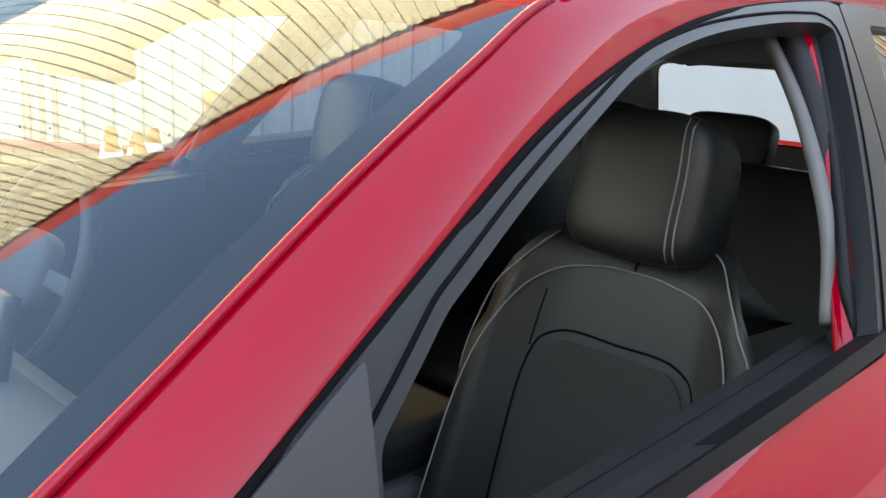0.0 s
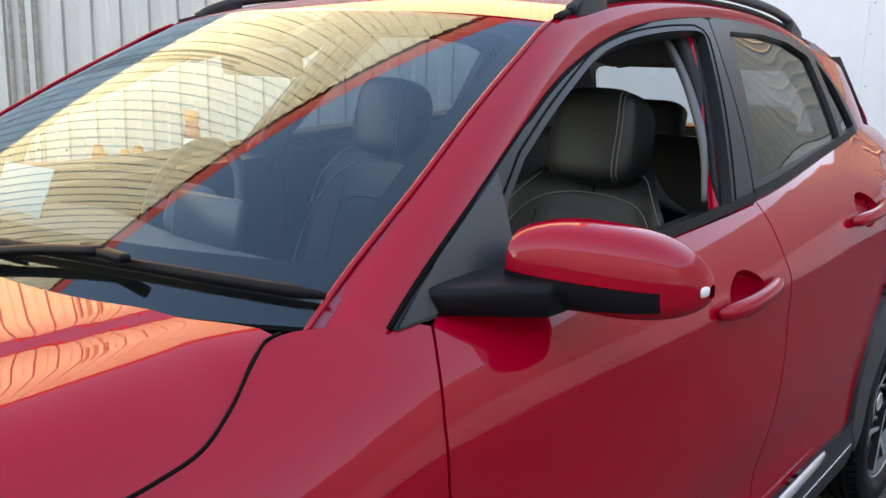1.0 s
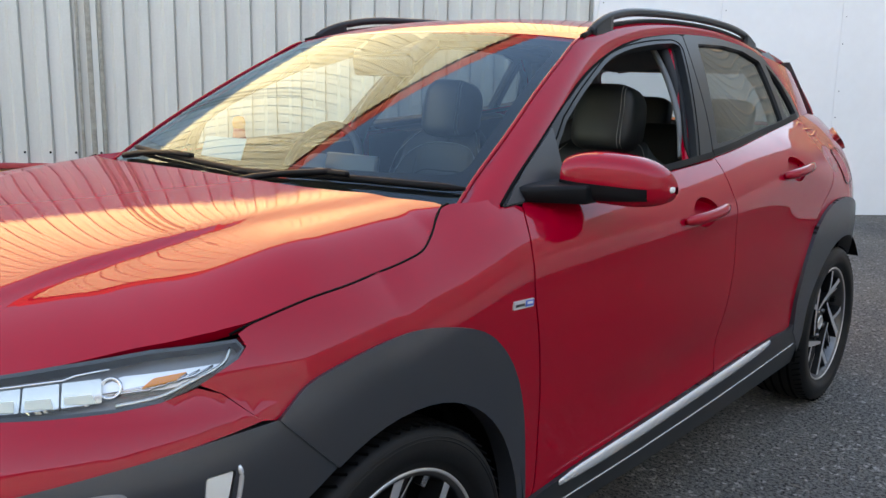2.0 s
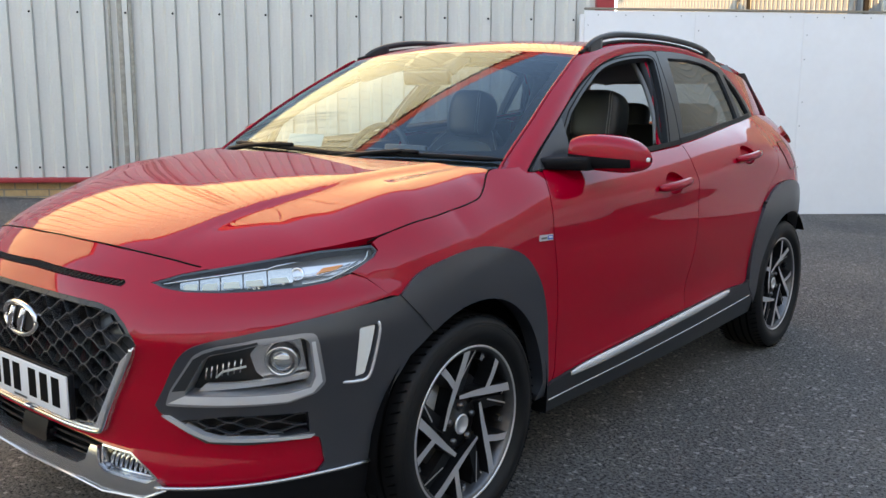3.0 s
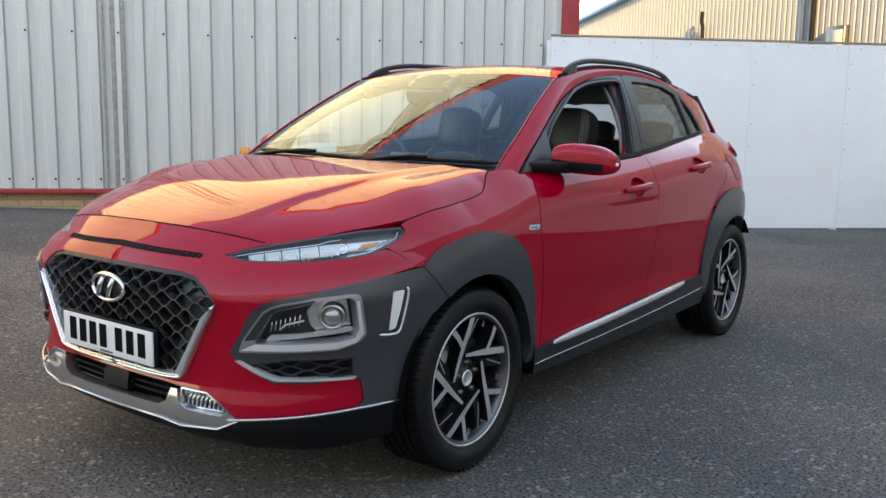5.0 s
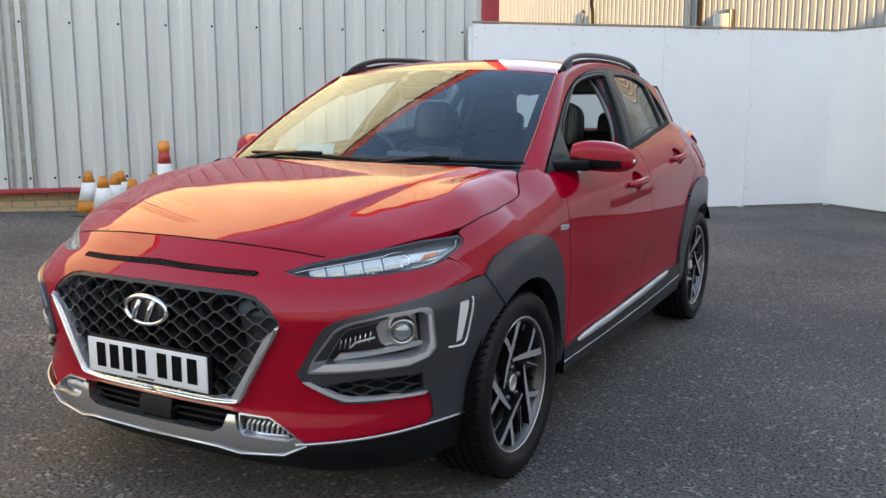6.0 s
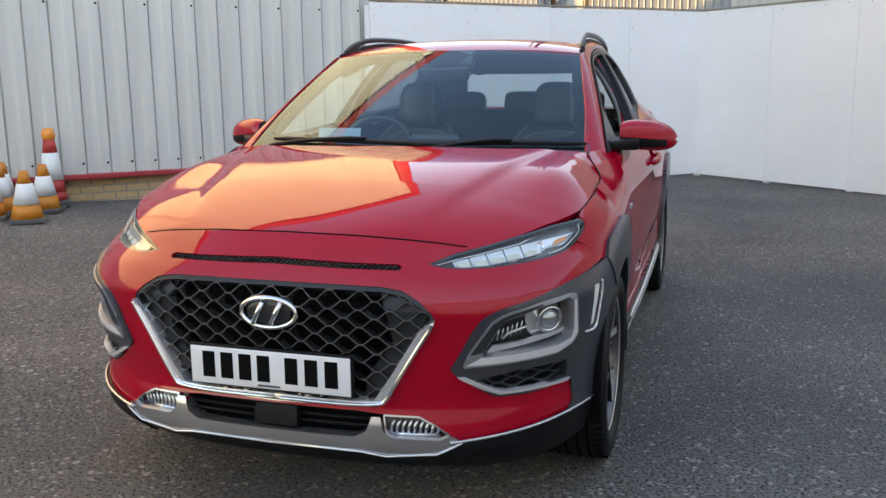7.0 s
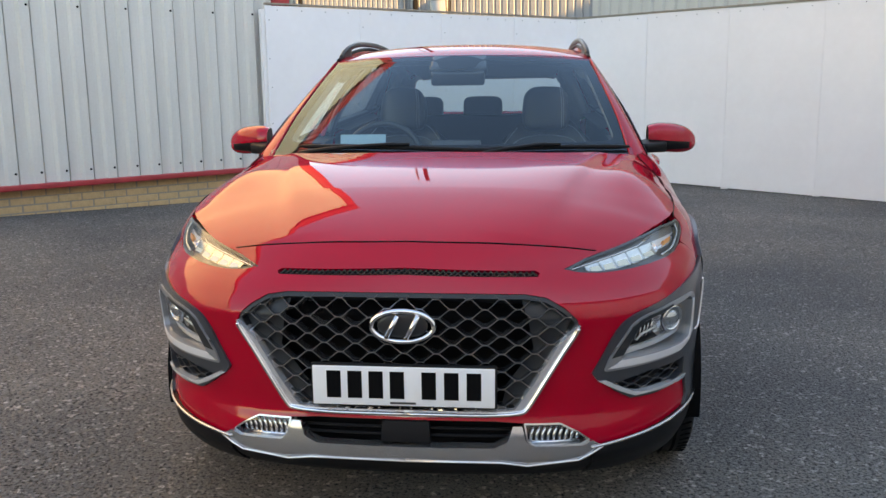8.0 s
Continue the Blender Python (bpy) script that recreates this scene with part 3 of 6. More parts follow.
nose_b = spline1((0.18, 0.70), (0.24, 0.80), (0.30, 0.852), (0.36, 0.848), (0.42, 0.832), (0.5, 0.838), (0.6, 0.843), (0.66, 0.850), (0.688, 0.8535), (0.696, 0.8537), (0.704, 0.852), (0.74, 0.839), (0.78, 0.820), (0.81, 0.803), (0.85, 0.768), (0.885, 0.728), (0.95, 0.68))
nose_n = spline1((0.2, 3.0), (0.68, 3.0), (0.76, 2.7), (0.82, 2.25), (0.95, 2.2))


def side_x(y, z):
    """Half the body's width at y along and z up."""
    zt, xt = top_z(max(y, 0.0)), top_x(max(y, 0.0))
    w = low_w(z) * swell(max(y, 0.0))
    q = (zt - z) / shoulder_h(max(y, 0.0))
    if q < 1:
        q = max(q, -0.45)
        w = xt + (w - xt) * (1 - (1 - q) ** 2.4) if q >= 0 else xt + (w - xt) * 2.4 * q
    # waist sculpted into the doors
    if 0.35 < y < 2.3:
        k = math.sin(math.pi * (y - 0.35) / 1.95) ** 2
        w -= 0.014 * k * math.exp(-((z - 0.50 - 0.05 * (y - 1.3)) / 0.085) ** 2)
        w += 0.006 * k * math.exp(-((z - 0.93) / 0.05) ** 2)
    if y > REAR:
        long = 0.72 - 0.16 * min(max((z - 0.75) / 0.4, 0.0), 1.0)
        k = min(max((zt - z) / 0.3, 0.0), 1.0)
        k = k * k * (3 - 2 * k)
        w = w * (1 - k) + k * w * max(1e-4, 1 - min(0.999, (y - REAR) / long) ** 2.25) ** (1 / 2.25)
    return w


def BODY(u, z):
    """The girth of the body: u < 0 is the angle round the nose (0 at the front axle), u > 0 metres along the side."""
    if u >= 0:
        return (side_x(u, z), u, z)
    f = u + math.pi / 2
    a, b, n = side_x(0.0, z), nose_b(z), nose_n(z)
    r = 1.0 / ((abs(math.sin(f)) / a) ** n + (abs(math.cos(f)) / b) ** n) ** (1 / n)
    return (r * math.sin(f), -r * math.cos(f), z)


def fx(x, z):
    """The place on the nose at x across and z up."""
    a, b, n = side_x(0.0, z), nose_b(z), nose_n(z)
    y = b * max(0.0, 1 - (abs(x) / a) ** n) ** (1 / n)
    return (math.atan2(x, y) - math.pi / 2, z)


def fy(y, z):
    """The place on the nose or side at y along and z up."""
    if y >= 0:
        return (y, z)
    a, b, n = side_x(0.0, z), nose_b(z), nose_n(z)
    x = a * max(0.0, 1 - (-y / b) ** n) ** (1 / n)
    return (math.atan2(x, -y) - math.pi / 2, z)


def flip(p):
    """The same place on the other half of the nose."""
    return (-math.pi - p[0], p[1])


def whole(right):
    """A ring over the full nose from its right half, which runs from the top middle to the bottom middle."""
    return right + [flip(p) for p in reversed(right)]


hood_c = spline1((-0.76, 0.866), (-0.70, 0.894), (-0.6, 0.930), (-0.5, 0.959), (-0.4, 0.983), (-0.25, 1.010), (-0.05, 1.038), (0.1, 1.056), (0.25, 1.072), (0.4, 1.086))
hood_q = spline1((-0.25, 0.012), (-0.05, 0.018), (0.1, 0.023), (0.3, 0.026))
hood_d = spline1((-0.76, 0.75), (-0.686, 0.398), (-0.664, 0.300), (-0.642, 0.257), (-0.634, 0.240), (-0.538, 0.155), (-0.422, 0.1125), (-0.31, 0.0987), (-0.2, 0.0985), (0.0, 0.0985))
hood_e = spline1((-0.15, 0.0620), (-0.05, 0.066), (0.05, 0.064), (0.13, 0.061), (0.184, 0.063), (0.23, 0.050), (0.27, 0.038), (0.30, 0.03))


def HOOD(x, y):
    a = abs(x)
    w = min(max((y + 0.42) / 0.36, 0.0), 1.0)
    w = w * w * (3 - 2 * w)
    front = hood_d(min(y, 0.0)) * (a / 0.8) ** 3.2
    back = hood_q(max(y, -0.25)) * (a / 0.8) ** 2 + hood_e(max(y, -0.15)) * (max(0.0, a - 0.64) / 0.16) ** 2.1
    # the raised middle falls off at a crease that runs from lamp to windscreen
    k = min(max((y + 0.72) / 0.35, 0.0), 1.0)
    crease = 0.552 + 0.26 * y
    drop = 0.0115 * k * (1 - 1 / (1 + math.exp(-(a - crease) / 0.0115)))
    return (x, y, hood_c(y) - front * (1 - w) - back * w + drop - 0.0015)


def SCREEN(u, v):
    """The windscreen: u from -1 to 1 across, v from the bottom to the top."""
    w = 0.735 + (0.590 - 0.735) * v
    x = u * w
    y = (0.165 + 0.345 * x * x) * (1 - v) + (0.925 + 0.25 * x * x) * v
    z = (1.022 + 0.03 * x * x) * (1 - v) + (1.452 - 0.085 * x * x) * v
    s = 4 * v * (1 - v)
    return (x, y - 0.008 * s, z + 0.016 * s)


roof_c = spline1((0.85, 1.419), (0.93, 1.447), (1.02, 1.472), (1.15, 1.495), (1.3, 1.508), (1.7, 1.521), (2.2, 1.510), (2.7, 1.466), (3.1, 1.405), (3.3, 1.36))


def ROOF(x, y):
    return (x, y, roof_c(y) - 0.046 * (abs(x) / 0.59) ** 2.4)


belt_z = spline1((0.4, 1.035), (1.0, 1.058), (1.5, 1.086), (2.0, 1.128), (2.27, 1.15), (2.6, 1.18), (3.2, 1.2))


def HOUSE(y, z):
    """The side of the glass house."""
    d = z - belt_z(y)
    xb = spline_xb(y)
    return (xb - 0.45 * d - 0.35 * d * d * (1 if d > 0 else 0), y, z)


spline_xb = spline1((0.3, 0.785), (0.42, 0.787), (0.8, 0.803), (1.5, 0.797), (2.1, 0.742), (2.6, 0.688), (3.0, 0.58), (3.3, 0.45))

# the inner and the outer edge of the body side, from the foot of the windscreen pillar over the roof to the tail
PILLAR_IN = sm((0.728, 0.285, 0.992), (0.719, 0.338, 1.030), (0.704, 0.425, 1.092), (0.682, 0.570, 1.182), (0.648, 0.730, 1.276), (0.615, 0.890, 1.361), (0.590, 1.020, 1.424), (0.568, 1.20, 1.465), (0.553, 1.45, 1.494), (0.545, 1.75, 1.503), (0.535, 2.1, 1.492), (0.515, 2.45, 1.452), (0.47, 2.85, 1.385), n=8)
PILLAR_OUT = sm((0.806, 0.350, 0.998), (0.787, 0.408, 1.038), (0.766, 0.495, 1.092), (0.738, 0.620, 1.160), (0.700, 0.775, 1.243), (0.660, 0.935, 1.321), (0.622, 1.115, 1.382), (0.598, 1.290, 1.425), (0.580, 1.5, 1.452), (0.566, 1.74, 1.466), (0.557, 2.06, 1.462), (0.560, 2.36, 1.424), (0.560, 2.75, 1.32), n=8)


def pick(curve, t):
    t = min(max(t, 0.0), 1.0) * (len(curve) - 1)
    i = min(int(t), len(curve) - 2)
    k = t - i
    return np.array(curve[i]) * (1 - k) + np.array(curve[i + 1]) * k


def PILLAR(t, w):
    a, b = pick(PILLAR_IN, t), pick(PILLAR_OUT, t)
    p = a * (1 - w) + b * w
    s = 4 * w * (1 - w)
    return (p[0] + 0.006 * s, p[1] - 0.004 * s * (1 - min(t * 1.6, 1)), p[2] + 0.007 * s)


# ---- outlines that panels share ----
LAMP_TOP = [fx(0.437, 0.811), fx(0.50, 0.834), fx(0.552, 0.846), fx(0.648, 0.868), fx(0.731, 0.8865), fy(-0.318, 0.893)]
LAMP_LOW = [fy(-0.318, 0.893), fy(-0.312, 0.880), fy(-0.331, 0.863), fy(-0.359, 0.850), fy(-0.397, 0.833), fx(0.78, 0.814), fx(0.748, 0.806), fx(0.683, 0.800), fx(0.609, 0.796), fx(0.536, 0.796), fx(0.481, 0.801), fx(0.437, 0.811)]
ARCH_OUT = sm((-0.300, 0.768), (-0.212, 0.820), (-0.055, 0.850), (0.081, 0.846), (0.228, 0.803), (0.331, 0.699), (0.387, 0.55), (0.407, 0.391), (0.41, 0.315))
ARCH_OUT = [fy(*p) for p in ARCH_OUT]
ARCH_IN = [fy(0.378 * math.sin(a), 0.328 + 0.380 * math.cos(a)) for a in np.radians(np.arange(-30, 93, 6))]
CLAD_EDGE = [fy(-0.300, 0.768)] + [fx(*p) for p in sm((0.838, 0.752), (0.80, 0.738), (0.72, 0.712), (0.648, 0.694), (0.605, 0.672), (0.575, 0.635), (0.545, 0.578), (0.516, 0.528))]
VENT = [fx(0.543, 0.503), fx(0.58, 0.470), fx(0.627, 0.440), fx(0.70, 0.436), fx(0.80, 0.446)]
GRILLE = [fx(0.0, 0.762), fx(0.2, 0.761), fx(0.33, 0.758), fx(0.39, 0.748), fx(0.44, 0.72), fx(0.475, 0.688), fx(0.479, 0.672), fx(0.46, 0.638), fx(0.375, 0.50), fx(0.335, 0.434), fx(0.315, 0.423), fx(0.2, 0.416), fx(0.0, 0.412)]
DOOR_F = sm((0.473, 1.030), (0.445, 0.995), (0.425, 0.960), (0.414, 0.930), (0.410, 0.880), (0.416, 0.830), (0.428, 0.770), (0.441, 0.690), (0.455, 0.600), (0.464, 0.480), (0.462, 0.400), (0.455, 0.355))
DOOR_B = sm((1.505, 1.088), (1.455, 1.0), (1.458, 0.93), (1.472, 0.80), (1.465, 0.70), (1.440, 0.52), (1.425, 0.385))
DOOR_R = sm((2.50, 1.17), (2.47, 1.05), (2.40, 0.93), (2.29, 0.85), (2.215, 0.76), (2.15, 0.63), (2.12, 0.52), (2.10, 0.425))
REAR_OUT = sm((2.115, 0.40), (2.13, 0.585), (2.205, 0.746), (2.361, 0.845), (2.585, 0.866), (2.76, 0.815), (2.87, 0.70), (2.92, 0.56))
REAR_IN = [(REAR + 0.378 * math.sin(a), 0.328 + 0.380 * math.cos(a)) for a in np.radians(np.arange(-94, 72, 6))]
SILL_TOP = sm((0.435, 0.352), (0.65, 0.372), (1.12, 0.400), (1.48, 0.415), (1.78, 0.424), (1.95, 0.425), (2.05, 0.42), (2.11, 0.43))
HOUSE_TOP = [(p[1], p[2]) for p in PILLAR_OUT]
WINDOW_F = rounded([(0.662, 1.058), (0.685, 1.15)] + sm((0.766, 1.211), (0.881, 1.269), (1.0, 1.322), (1.106, 1.365), (1.2, 1.39), (1.306, 1.409), (1.45, 1.425), (1.575, 1.432)) + [(1.612, 1.425), (1.385, 1.082)], 0.012)
WINDOW_R = rounded([(1.771, 1.438), (1.557, 1.118), (2.315, 1.170), (2.335, 1.39), (2.2, 1.426), (2.02, 1.44)], 0.014)
WINDOW_Q = rounded([(2.385, 1.385), (2.362, 1.178), (2.515, 1.192), (2.462, 1.31)], 0.012)

HANDLES = (("front_door", 1.107, 0.935, 0.271, 0.017), ("rear_door", 1.88, 1.003, 0.28, 0.02))


def recess_ring(y0, z0, length, rise):
    """The rounded bowl pressed into a door behind its handle."""
    c = (y0 + 0.52 * length, z0 + 0.52 * rise + 0.002)
    return [(c[0] + 0.070 * math.cos(a) * (1 + 0.12 * math.cos(2 * a)), c[1] + 0.042 * math.sin(a)) for a in np.linspace(0, 6.2831853, 33)[:-1]]


CAR = tagged(empty("car"), "glossy red compact crossover with dark grey cladding, front passenger window open", "car")
SIDES = (1, -1)


LAMPGREY = material("grey_lamp_housing", (0.16, 0.165, 0.17), 0.25, metal=0.4)


def skin_path(uvs, lift, s=1):
    """Places on the body's skin, lifted off it, on the side s."""
    out = []
    for q in uvs:
        p, n = frame_at(BODY, *q)
        p = p + n * lift
        out.append(Vector((s * p[0], p[1], p[2])))
    return out


def waves(name, x0, x1, z0, amp, lam, phase, ring, depth, th, mat, parent, side=1, deep=0.018):
    """One zigzag bar of a honeycomb across the nose, cut off at the ring; each run between two cuts is a bar."""
    runs, run = [], []
    for x in np.arange(x0, x1, 0.0052):
        w = (x / lam + phase) % 1.0
        z = z0 + amp * min(max((abs(w - 0.5) * 4 - 1) * 1.5, -1), 1)
        uv = fx(x, z)
        if inside(np.array([uv]), ring)[0]:
            run.append(uv)
        else:
            runs.append(run)
            run = []
    for run in runs + [run]:
        if len(run) < 3:
            continue
        bm = bmesh.new()
        rows = []
        for uv in run:
            p, n = frame_at(BODY, *uv)
            r = [p - n * d + np.array((0, 0, th * q)) for d, q in ((depth, 1), (depth, -1), (depth + deep, -0.8), (depth + deep, 0.8))]
            rows.append([bm.verts.new((side * v[0], v[1], v[2])) for v in r])
        for A, B in zip(rows, rows[1:]):
            for j in range(4):
                bm.faces.new((A[j], A[(j + 1) % 4], B[(j + 1) % 4], B[j]))
        bmesh.ops.recalc_face_normals(bm, faces=bm.faces)
        part(name, bm, mat, parent, smooth=False)


# pale yellowish colour in place of the LEDs' glow; nothing is emitted
LEDCORE = material("pale_led_core", (0.66, 0.66, 0.55), 0.25)
LEDCELL = material("clear_led_reflector", (0.52, 0.52, 0.49), 0.14, metal=0.85)
FACET = material("fog_lamp_reflector", (0.62, 0.63, 0.65), 0.12, metal=1.0)
GUNMETAL = material("gunmetal_lamp_surround", (0.27, 0.28, 0.30), 0.30, metal=0.5)
BLADE = material("pale_satin_blade", (0.62, 0.63, 0.65), 0.34, metal=0.2)


def car_body():
    nose = dict(scale=(0.85, 1.0))
    # bumper cover
    right = [fx(0, 0.884), fx(0.2, 0.880), fx(0.354, 0.870), fx(0.45, 0.860), fx(0.52, 0.849), fx(0.548, 0.8475), fx(0.549, 0.8462)] + [LAMP_TOP[1]] + LAMP_LOW[:0:-1][:1]
    right += [LAMP_LOW[-2]] + LAMP_LOW[-3:4:-1] + [fy(-0.398, 0.830), fy(-0.368, 0.818), fy(-0.322, 0.772)] + CLAD_EDGE[1:] + VENT
    right += [fx(0.806, 0.44), fx(0.812, 0.375), fx(0.80, 0.348), fx(0.731, 0.338), fx(0.654, 0.328), fx(0.583, 0.321), fx(0.535, 0.316), fx(0.514, 0.338), fx(0.48, 0.362), fx(0.432, 0.388), fx(0.33, 0.392), fx(0.25, 0.398), fx(0, 0.398)]
    slot = whole([fx(0, 0.824), fx(0.36, 0.812), fx(0.372, 0.805), fx(0.366, 0.797), fx(0, 0.806)])
    panel("bumper_cover", BODY, [whole(right), whole(GRILLE), slot], PAINT, CAR, 0.022, thick=0.03, **nose)
    # near-black sheet standing in for the shade behind the nose openings
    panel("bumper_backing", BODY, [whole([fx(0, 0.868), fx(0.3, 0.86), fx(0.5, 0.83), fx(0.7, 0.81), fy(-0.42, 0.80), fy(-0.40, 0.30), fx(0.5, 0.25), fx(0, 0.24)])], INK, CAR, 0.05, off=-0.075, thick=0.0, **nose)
    # hood
    front = [(0, -0.728), (0.2, -0.719), (0.354, -0.694), (0.45, -0.673), (0.515, -0.650)]
    edge = front + sm((0.554, -0.638), (0.648, -0.541), (0.731, -0.422), (0.775, -0.345)) + sm((0.793, -0.296), (0.802, -0.233), (0.808, -0.158), (0.8105, -0.076), (0.805, 0.022), (0.8062, 0.083), (0.8015, 0.129), (0.7775, 0.184), (0.748, 0.230), (0.734, 0.256), (0.728, 0.284)) + sm((0.705, 0.279), (0.617, 0.222), (0.52, 0.178), (0.38, 0.150), (0.2, 0.142), (0, 0.14))
    ring = edge + [(-x, y) for x, y in reversed(edge)]
    panel("hood", HOOD, [ring], PAINT, CAR, 0.017, thick=0.02)
    nose_line = spline1((0.0, 0.8865), (0.2, 0.8825), (0.354, 0.8725), (0.45, 0.8625), (0.52, 0.8515))
    # black tube drawn as the shade in the gap at the hood's front
    part("hood_front_seal", tube(skin_path([fx(x, nose_line(abs(x))) for x in np.linspace(-0.53, 0.53, 60)], -0.001), 0.0022, 6), INK, CAR, "black line drawn as the shade in the hood gap")
    panel("engine_cover", HOOD, [inset(dense(ring, 0.05), 0.012)], INK, CAR, 0.09, off=-0.03, thick=0.12)
    for s in SIDES:
        # fender, doors and quarter
        f = [fy(-0.322, 0.772), fy(-0.365, 0.818), fy(-0.393, 0.834), fy(-0.356, 0.852), fy(-0.328, 0.865), fy(-0.309, 0.881), fy(-0.312, 0.899)]
        f += [fy(y, gap_z(y) - 0.002) for y in np.linspace(-0.29, 0.35, 50)]
        f += [(0.40, 1.050), (0.44, 1.040)] + [(y - 0.003, z) for y, z in DOOR_F] + [(0.43, 0.34), (0.412, 0.33)] + ARCH_OUT[::-1][1:]
        panel("fender", BODY, [f], PAINT, CAR, 0.024, side=s, thick=0.02)
        # black tube on the skin paints the dark gap between hood and fender
        gap = [fy(y, gap_z(y) - 0.0005) for y in np.linspace(-0.325, 0.285, 60)]
        part("hood_seal", tube(skin_path(gap, -0.0005, s), 0.0024, 6), INK, CAR, "black line drawn as the shade in the hood gap")
        door = empty("front_door", CAR)
        d1 = [(y + 0.002, min(z, top_z(y) - 0.001)) for y, z in DOOR_F] + [p for p in SILL_TOP if 0.47 < p[0] < 1.40] + [(y - 0.0025, z) for y, z in DOOR_B[::-1]]
        d1 += [(y, top_z(y) - 0.001) for y in np.linspace(1.49, 0.49, 34)]
        panel("door_skin", BODY, [d1, recess_ring(*HANDLES[0][1:])], PAINT, door, 0.026, side=s, thick=0.02)
        rdoor = empty("rear_door", CAR)
        d2 = [(y + 0.0025, z) for y, z in DOOR_B] + [p for p in SILL_TOP if 1.45 < p[0] < 2.09] + [(y - 0.003, z) for y, z in DOOR_R[::-1]]
        d2 += [(y, top_z(y) - 0.001) for y in np.linspace(2.48, 1.52, 30)]
        panel("door_skin", BODY, [d2, recess_ring(*HANDLES[1][1:])], PAINT, rdoor, 0.026, side=s, thick=0.02)
        q = [(y + 0.003, z) for y, z in DOOR_R if z > 0.78] + [p for p in REAR_OUT if p[0] > 2.235] + [(3.2, 0.60), (3.15, 0.85), (3.09, 1.05)] + [(y, top_z(y) - 0.001) for y in np.linspace(3.04, 2.52, 16)]
        panel("quarter_panel", BODY, [q], PAINT, CAR, 0.03, side=s, thick=0.02)
        # dark cladding
        panel("front_arch_cladding", BODY, [ARCH_OUT + [(0.345, 0.315)] + ARCH_IN[::-1][1:]], PLASTIC, CAR, 0.022, off=0.012, side=s, thick=0.05)
        panel("rear_arch_cladding", BODY, [REAR_OUT + [(2.935, 0.50)] + REAR_IN[::-1]], PLASTIC, CAR, 0.024, off=0.012, side=s, thick=0.05)
        sill = SILL_TOP + [(2.2, 0.40), (2.22, 0.33), (2.2, 0.26), (1.3, 0.245), (0.41, 0.245), (0.405, 0.33)]
        # darker material than the arches: the shade low on the sill is in its colour
        panel("sill_cladding", BODY, [sill], FRAME, CAR, 0.03, off=0.010, side=s, thick=0.05)
        line = sm((0.55, 0.3575), (0.66, 0.3635), (0.90, 0.3725), (1.12, 0.381), (1.48, 0.3975), (1.78, 0.412), (1.865, 0.4185))
        n = len(line)
        part("sill_strip", tube(skin_path(line, 0.014, s), [0.0015 + 0.0062 * min(1.0, 1.15 * math.sin(math.pi * (0.02 + 0.96 * k / (n - 1))) ** 0.5) for k in range(n)], 12, flat=2.2), SATIN, CAR, "satin silver sill strip")
        low = sm((0.44, 0.290), (0.9, 0.305), (1.4, 0.322), (2.0, 0.345), (2.14, 0.352))
        part("sill_edge", tube(skin_path(low, 0.0105, s), 0.0022, 6), SATIN, CAR, "thin silver sill edge")
        pod_out = rounded([fx(0.546, 0.532), fx(0.561, 0.572), fx(0.623, 0.664), fx(0.646, 0.679), fx(0.670, 0.687), fx(0.740, 0.701), fx(0.799, 0.709), fx(0.813, 0.707), fx(0.819, 0.692), fx(0.820, 0.585), fx(0.808, 0.560), fx(0.772, 0.541)], 0.010)
        pod_in = rounded([fx(0.593, 0.563), fx(0.645, 0.655), fx(0.660, 0.668), fx(0.742, 0.690), fx(0.80, 0.700), fx(0.809, 0.690), fx(0.808, 0.603), fx(0.801, 0.578), fx(0.775, 0.569)], 0.008)
        drl = rounded([fy(-0.428, 0.708), fy(-0.380, 0.711), fy(-0.394, 0.641), fy(-0.408, 0.585), fy(-0.437, 0.580)], 0.008)
        c = CLAD_EDGE + [fx(0.528, 0.510)] + VENT + [fx(0.806, 0.44), fx(0.812, 0.375), fx(0.80, 0.346), fy(-0.478, 0.347), fy(-0.385, 0.346), fy(-0.377, 0.344)]
        c += [fy(-0.374, 0.40), fy(-0.358, 0.47), fy(-0.325, 0.54), fy(-0.272, 0.607)] + ARCH_IN[:1]
        vent_hole = rounded([fx(0.575, 0.495), fx(0.635, 0.452), fx(0.70, 0.449), fx(0.795, 0.458), fx(0.796, 0.512), fx(0.68, 0.512)], 0.006)
        panel("bumper_cladding", BODY, [c, inset(dense(pod_out, 0.02), 0.004), drl, vent_hole], PLASTIC, CAR, 0.02, off=0.008, side=s, thick=0.05, **nose)
        # lower lamp
        pod = empty("lower_headlamp", CAR)
        panel("bezel", BODY, [pod_out, pod_in], GUNMETAL, pod, 0.012, off=0.013, side=s, thick=0.05, label="gunmetal lamp surround", **nose)
        blade = [fx(0.556, 0.540), fx(0.772, 0.546), fx(0.804, 0.563), fx(0.816, 0.588), fx(0.815, 0.69), fx(0.811, 0.69), fx(0.810, 0.603), fx(0.803, 0.576), fx(0.776, 0.566), fx(0.594, 0.561)]
        # the blade's whitish colour stands in for sky reflected in a concave tray
        panel("bezel_blade", BODY, [blade], BLADE, pod, 0.012, off=0.0155, side=s, thick=0.004, label="satin silver lower blade", **nose)
        panel("bezel_inlay", BODY, [[fx(0.566, 0.570), fx(0.624, 0.657), fx(0.647, 0.673), fx(0.671, 0.682), fx(0.740, 0.6965), fx(0.742, 0.692), fx(0.660, 0.670), fx(0.643, 0.655), fx(0.598, 0.576)]], FRAME, pod, 0.012, off=0.0145, side=s, thick=0.004, **nose)
